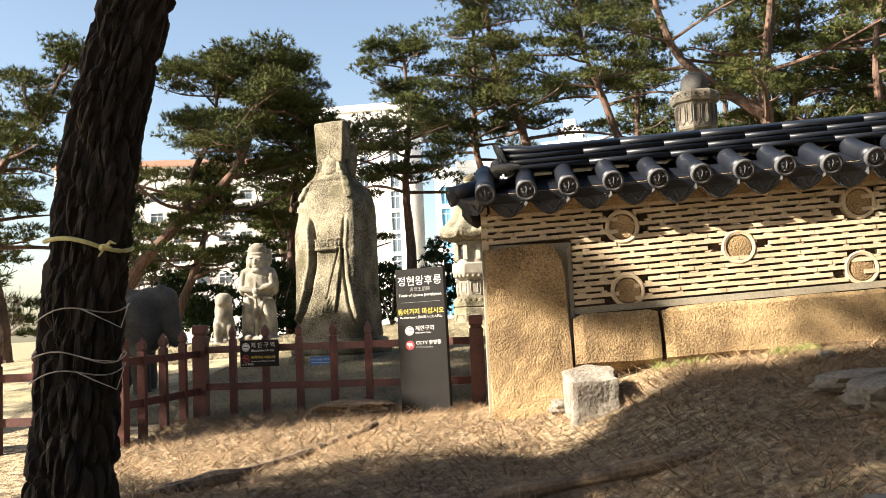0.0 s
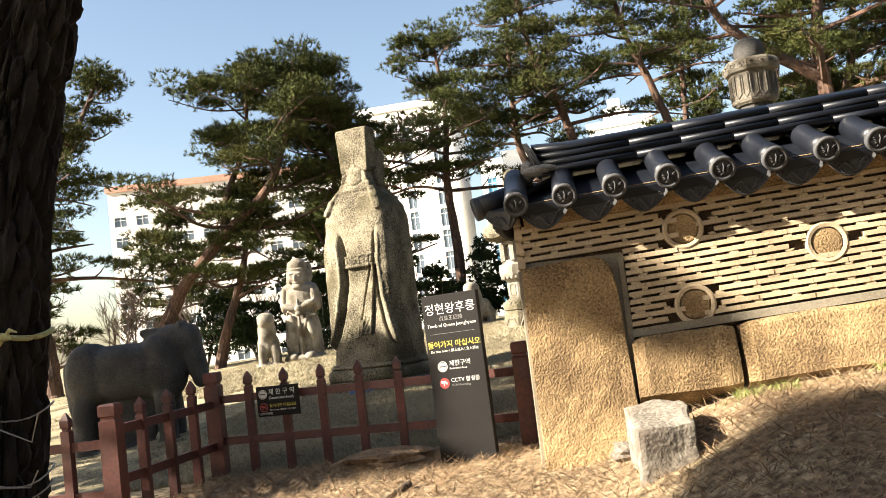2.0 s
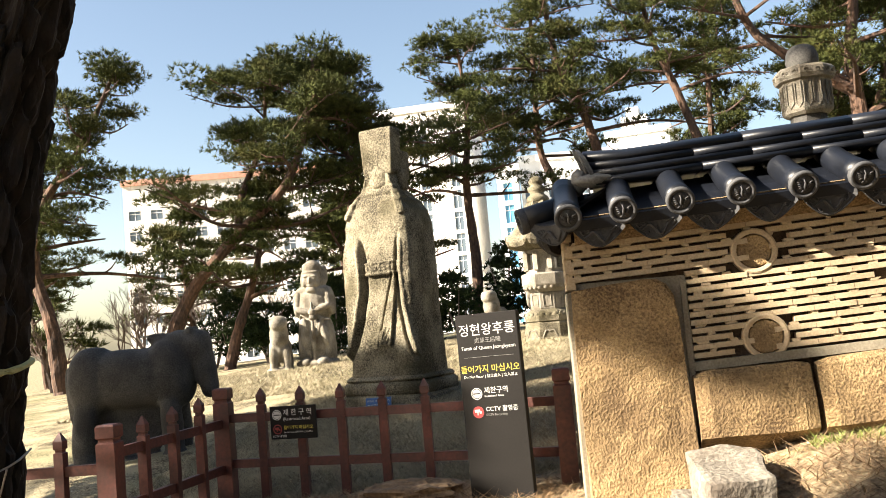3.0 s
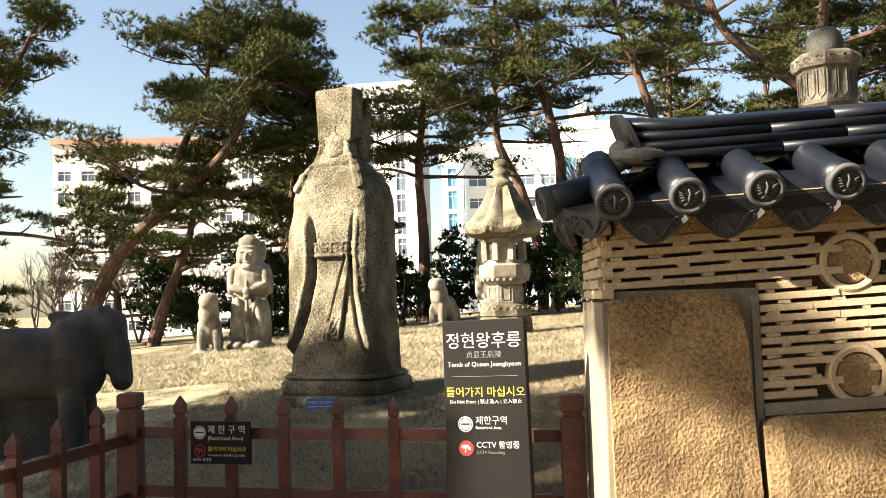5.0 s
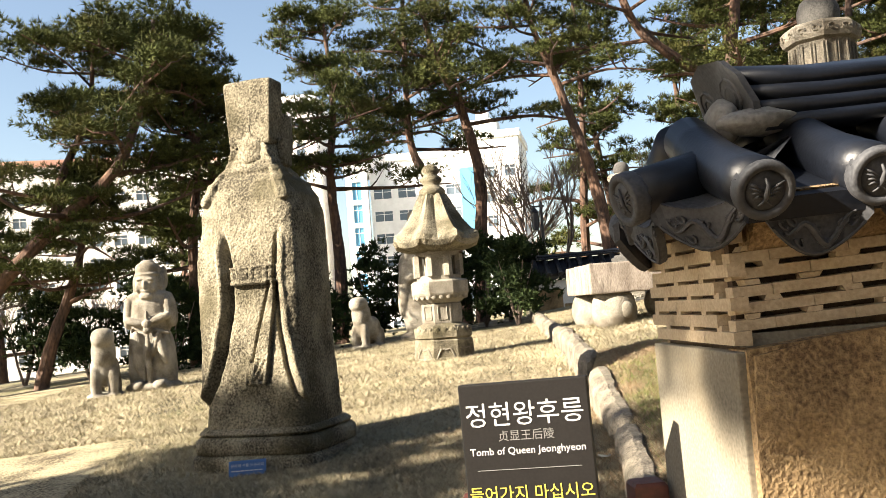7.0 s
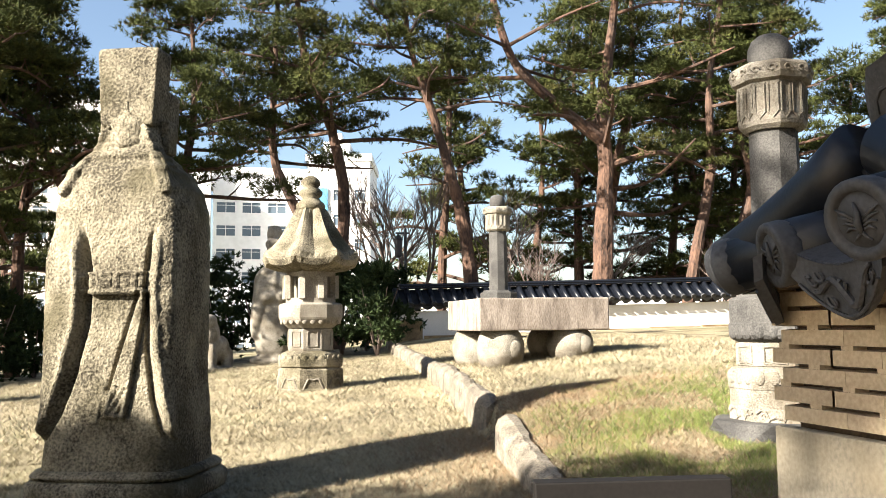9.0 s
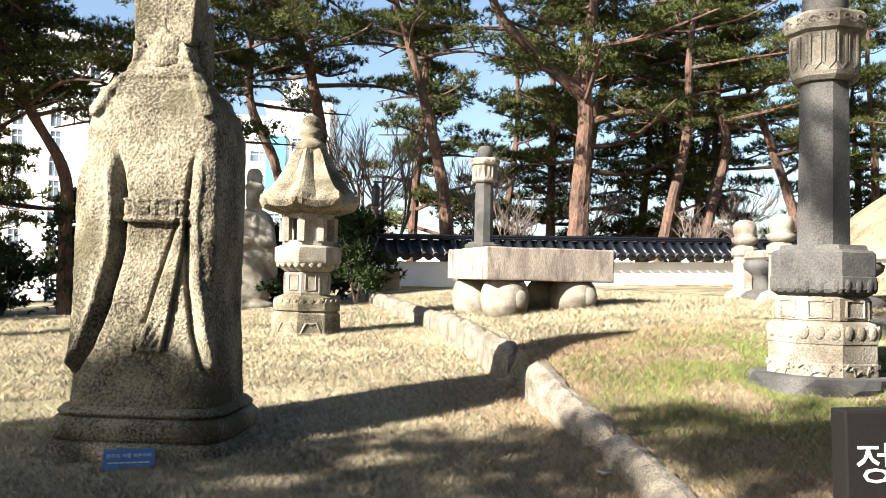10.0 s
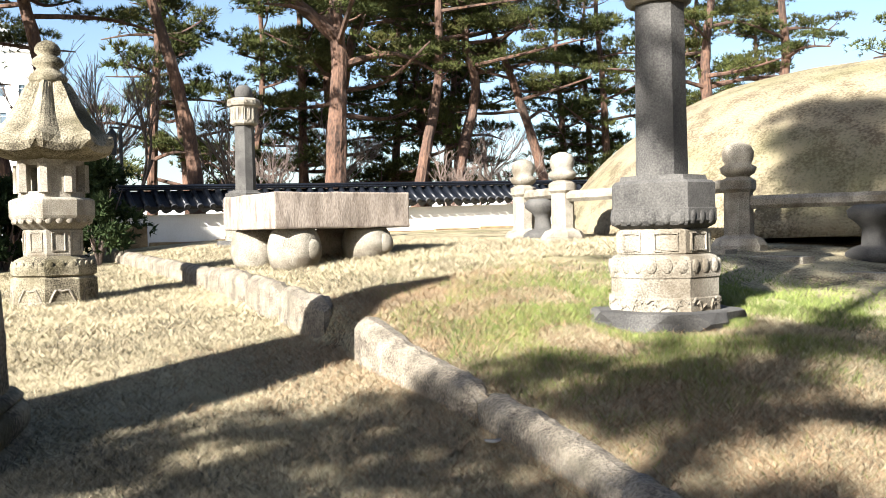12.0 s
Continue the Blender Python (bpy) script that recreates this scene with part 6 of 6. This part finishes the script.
# ---- rocks, roots and loose litter ----
def build_rocks():
    bm = bmesh.new()
    box(bm, 0.60, 0.90, -1.68, -0.92, -0.35, 0.31, 0.03)
    bmesh.ops.subdivide_edges(bm, edges=[e for e in bm.edges if e.calc_length() > 0.12], cuts=5, use_grid_fill=True)
    for v in bm.verts:
        v.co += Vector((noise.noise(v.co * 4), noise.noise(v.co * 4 + Vector((9, 0, 0))), noise.noise(v.co * 4 + Vector((0, 9, 0))))) * 0.05
        v.co.z += 0.06 * (v.co.y + 1.3)
    solo("boulder", bm, ROCK, "squared pale boulder at the foot of the wall", "rock")
    for x, y, sx, sy, sz, sd in ((2.25, -2.55, 0.46, 0.20, 0.09, 5), (2.2, -2.95, 0.42, 0.2, 0.11, 6), (2.72, -1.95, 0.25, 0.18, 0.1, 7), (0.62, -0.95, 0.12, 0.1, 0.06, 8), (2.35, -1.25, 0.06, 0.05, 0.035, 9), (1.72, -2.0, 0.05, 0.04, 0.03, 10), (-1.0, -3.4, 0.14, 0.1, 0.08, 11), (1.6, -4.6, 0.5, 0.2, 0.1, 12)):
        bm = bmesh.new()
        rock(bm, x, y, ground_z(x, y) + sz * 0.35, sx, sy, sz, sd, 0.3, 3)
        solo("rock", bm, ROCK, "half-buried weathered stone in the slope", "rock", group="stones on the slope")
    bm = bmesh.new()
    rock(bm, -1.05, 0.02, ground_z(-1.05, 0.02) - 0.01, 0.36, 0.22, 0.10, 21, 0.35, 4)
    solo("earth_heap", bm, LITTER, "low heap of dry earth and needles by the fence", "earth heap")
    # tree roots crossing the path
    for k, pts in enumerate((((-1.95, -2.55), (-1.55, -2.3), (-1.2, -1.75), (-0.95, -1.2), (-0.75, -0.85)), ((-1.6, -3.3), (-1.2, -3.1), (-0.6, -3.2), (0.0, -3.0), (0.9, -3.15), (1.8, -3.0)), ((-1.4, -4.3), (-0.5, -4.2), (0.4, -4.3), (1.2, -4.15)))):
        bm = bmesh.new()
        line = bez([(x, y, ground_z(x, y) + 0.005 + 0.02 * math.sin(i * 2.0)) for i, (x, y) in enumerate(pts)], 8)
        n = len(line)
        tube(bm, line, [0.012 + 0.05 * math.sin(math.pi * min(0.95, 0.12 + i / n)) * (0.8 + 0.4 * noise.noise((i * 0.4, k, 0))) for i in range(n)], 10, 0.5)
        solo("tree_root", bm, ROOT, "bare pine root crossing the trodden earth", "root", group="roots")

    # a pale dry leaf lying against the kerb
    bm = bmesh.new()
    loops = []
    for z in (0.0, 0.003):
        loops.append([(0.045 * math.cos(a) * (1 - 0.25 * math.sin(a)), 0.028 * math.sin(a), z + 0.014 * math.cos(a) ** 2) for a in [2 * math.pi * i / 18 for i in range(18)]])
    rings(bm, loops)
    solo("dry_leaf", bm, MORTAR, "pale curled dry leaf lying beside the kerb", "leaf", (0.565, 3.02, ground_z(0.565, 3.02) + 0.035), -20, smooth=True)


build_rocks()


def scatter(name, label, material, n, seed, place, length, width, lay):
    """Blades or needles strewn over the ground, one mesh."""
    rng = np.random.default_rng(seed)
    v = []
    for _ in range(n):
        x, y, s = place(rng)
        z = ground_z(x, y)
        a = rng.random() * 6.283
        b = rng.random() * 6.283
        L = length * (0.6 + 0.8 * rng.random()) * s
        h = L * (lay + (1 - lay) * rng.random() * 0.5)
        f = math.sqrt(max(0.0, L * L - h * h))
        w = width * 0.5
        v += [(x - math.sin(b) * w, y + math.cos(b) * w, z - 0.004), (x + math.sin(b) * w, y - math.cos(b) * w, z - 0.004), (x + math.cos(a) * f, y + math.sin(a) * f, z + h + 0.004)]
    me = bpy.data.meshes.new(name)
    me.from_pydata(v, [], [(i, i + 1, i + 2) for i in range(0, len(v), 3)])
    me.materials.append(material)
    tagged(new(name, me), label, "grass", kind="stuff")


def on_lawn(rng):
    y = 0.4 + 7.0 * rng.random() ** 1.5
    x = -3.6 + 7.6 * rng.random()
    return x, y, 1.0


def near_lawn(rng):
    return -2.6 + 6.0 * rng.random(), 0.3 + 3.9 * rng.random(), 1.0


def far_lawn(rng):
    while True:
        x, y = -7.5 + 15.0 * rng.random(), 6.6 + 10.5 * rng.random() ** 1.3
        if (x - 14.0) ** 2 + (y - 8.0) ** 2 > 42:
            return x, y, 1.0


def by_pillar(rng):
    while True:
        x, y = 2.7 + 1.0 * rng.normal(), 3.9 + 0.9 * rng.normal()
        if x > kerb_x(y) + 0.12 and y > 1.0 and noise.noise((x * 1.7, y * 1.7, 4)) > -0.15:
            return x, y, 1.0


def by_kerb(rng):
    y = 0.8 + 5.5 * rng.random() ** 1.2
    return kerb_x(y) + 0.7 + 1.3 * rng.normal() * 0.7, y, 1.0


def on_path(rng):
    while True:
        x, y = -2.6 + 5.6 * rng.random(), -5.6 + 5.8 * rng.random()
        if not (x > 0.05 and y > -0.85):
            return x, y, 1.0


def at_wall(rng):
    x = 1.0 + 2.6 * rng.random()
    return x, -0.86 - 0.14 * rng.random() ** 2, 1.0 if noise.noise((x * 2.4, 0, 0)) > 0.05 else 0.01


scatter("dry_grass", "short dry golden lawn grass", DRYGRASS, 210000, 1, on_lawn, 0.05, 0.0085, 0.35)
scatter("far_grass", "dry tufted grass on the farther lawn", DRYGRASS, 130000, 11, far_lawn, 0.075, 0.014, 0.35)
scatter("near_grass", "straggling dry grass beside the fence", DRYGRASS, 180000, 7, near_lawn, 0.05, 0.0065, 0.3)
scatter("green_grass", "fresh green grass round the pillar", GREENGRASS, 36000, 2, by_pillar, 0.06, 0.008, 0.6)
scatter("pine_litter", "brown fallen pine needles on bare earth", LITTER, 60000, 3, on_path, 0.12, 0.008, 0.12)
scatter("lawn_litter", "brown pine needles lying on the lawn", LITTER, 60000, 5, by_kerb, 0.09, 0.007, 0.22)
scatter("wall_weeds", "small green weeds at the wall's foot", GREENGRASS, 1500, 4, at_wall, 0.06, 0.009, 0.6)


# ---- bricks of the near wall ----
def build_bricks():
    rnd = random.Random(2)

    def brick_of(half):
        bm = bmesh.new()
        box(bm, -half, half, -0.05, 0.0, -0.0168, 0.0168)
        for v in bm.verts:
            if v.co.y < -0.02:
                v.co.x *= 0.992
                v.co.z *= 0.86
        return mesh_of("brick", bm, BRICK)

    full, short, end_brick = brick_of(0.1125), brick_of(0.056), brick_of(0.1125)
    for v in end_brick.vertices:
        v.co.z *= 1.22
    pitch = 0.0465
    mortar, rest = bmesh.new(), bmesh.new()
    in_ring = lambda x, z, r=0.118: any(math.hypot(x - a, z - b) < r for a, b in RINGS)
    turn = Matrix.Rotation(-math.atan(SLOPE), 4, "Y")
    for r in range(16):
        zb = 0.745 + r * pitch
        x = 0.095 if zb > 1.235 else 0.748
        first = r % 2 == 1
        while x < 7.4:
            half = 0.056 if first else 0.1125
            xm = x + half
            z = zb + wall_rise(xm)
            m4 = Matrix.Translation((xm, -0.634 + rnd.uniform(-0.003, 0.003), z + rnd.uniform(-0.0012, 0.0012))) @ turn
            if not in_ring(xm, z):
                if xm < 3.3:
                    ob = new("brick", short if first else full)
                    ob.parent, ob.matrix_basis = WALL, m4
                else:
                    for p in box(rest, -half, half, -0.05, 0.0, -0.0155, 0.0155):
                        p.co = m4 @ p.co
            if not in_ring(x + half, z + pitch / 2, 0.11):
                w = 0.016 + rnd.random() * 0.014
                for p in box(mortar, -w, w, -0.046, 0.0, -0.0075, 0.0075):
                    p.co = Matrix.Translation((xm + rnd.uniform(-0.01, 0.01), -0.634, z + pitch / 2)) @ turn @ p.co
            x += 2 * half
            first = False
    # the end of the wall
    for r in range(9):
        z = 1.225 + r * pitch
        y = -0.70 + (0.11 if r % 2 else 0.0)
        while y < -0.08:
            ob = new("brick", end_brick)
            ob.parent, ob.matrix_basis = WALL, Matrix.Translation((0.13, min(y + 0.112, -0.10), z)) @ Matrix.Rotation(radians(-90), 4, "Z")
            box(mortar, 0.084, 0.13, y + 0.09, y + 0.13, z + 0.014, z + 0.034)
            y += 0.225
    tagged(part("mortar", mortar, BRICK, WALL), kind="stuff")
    tagged(part("bricks_beyond", rest, BRICK, WALL), kind="stuff")


build_bricks()
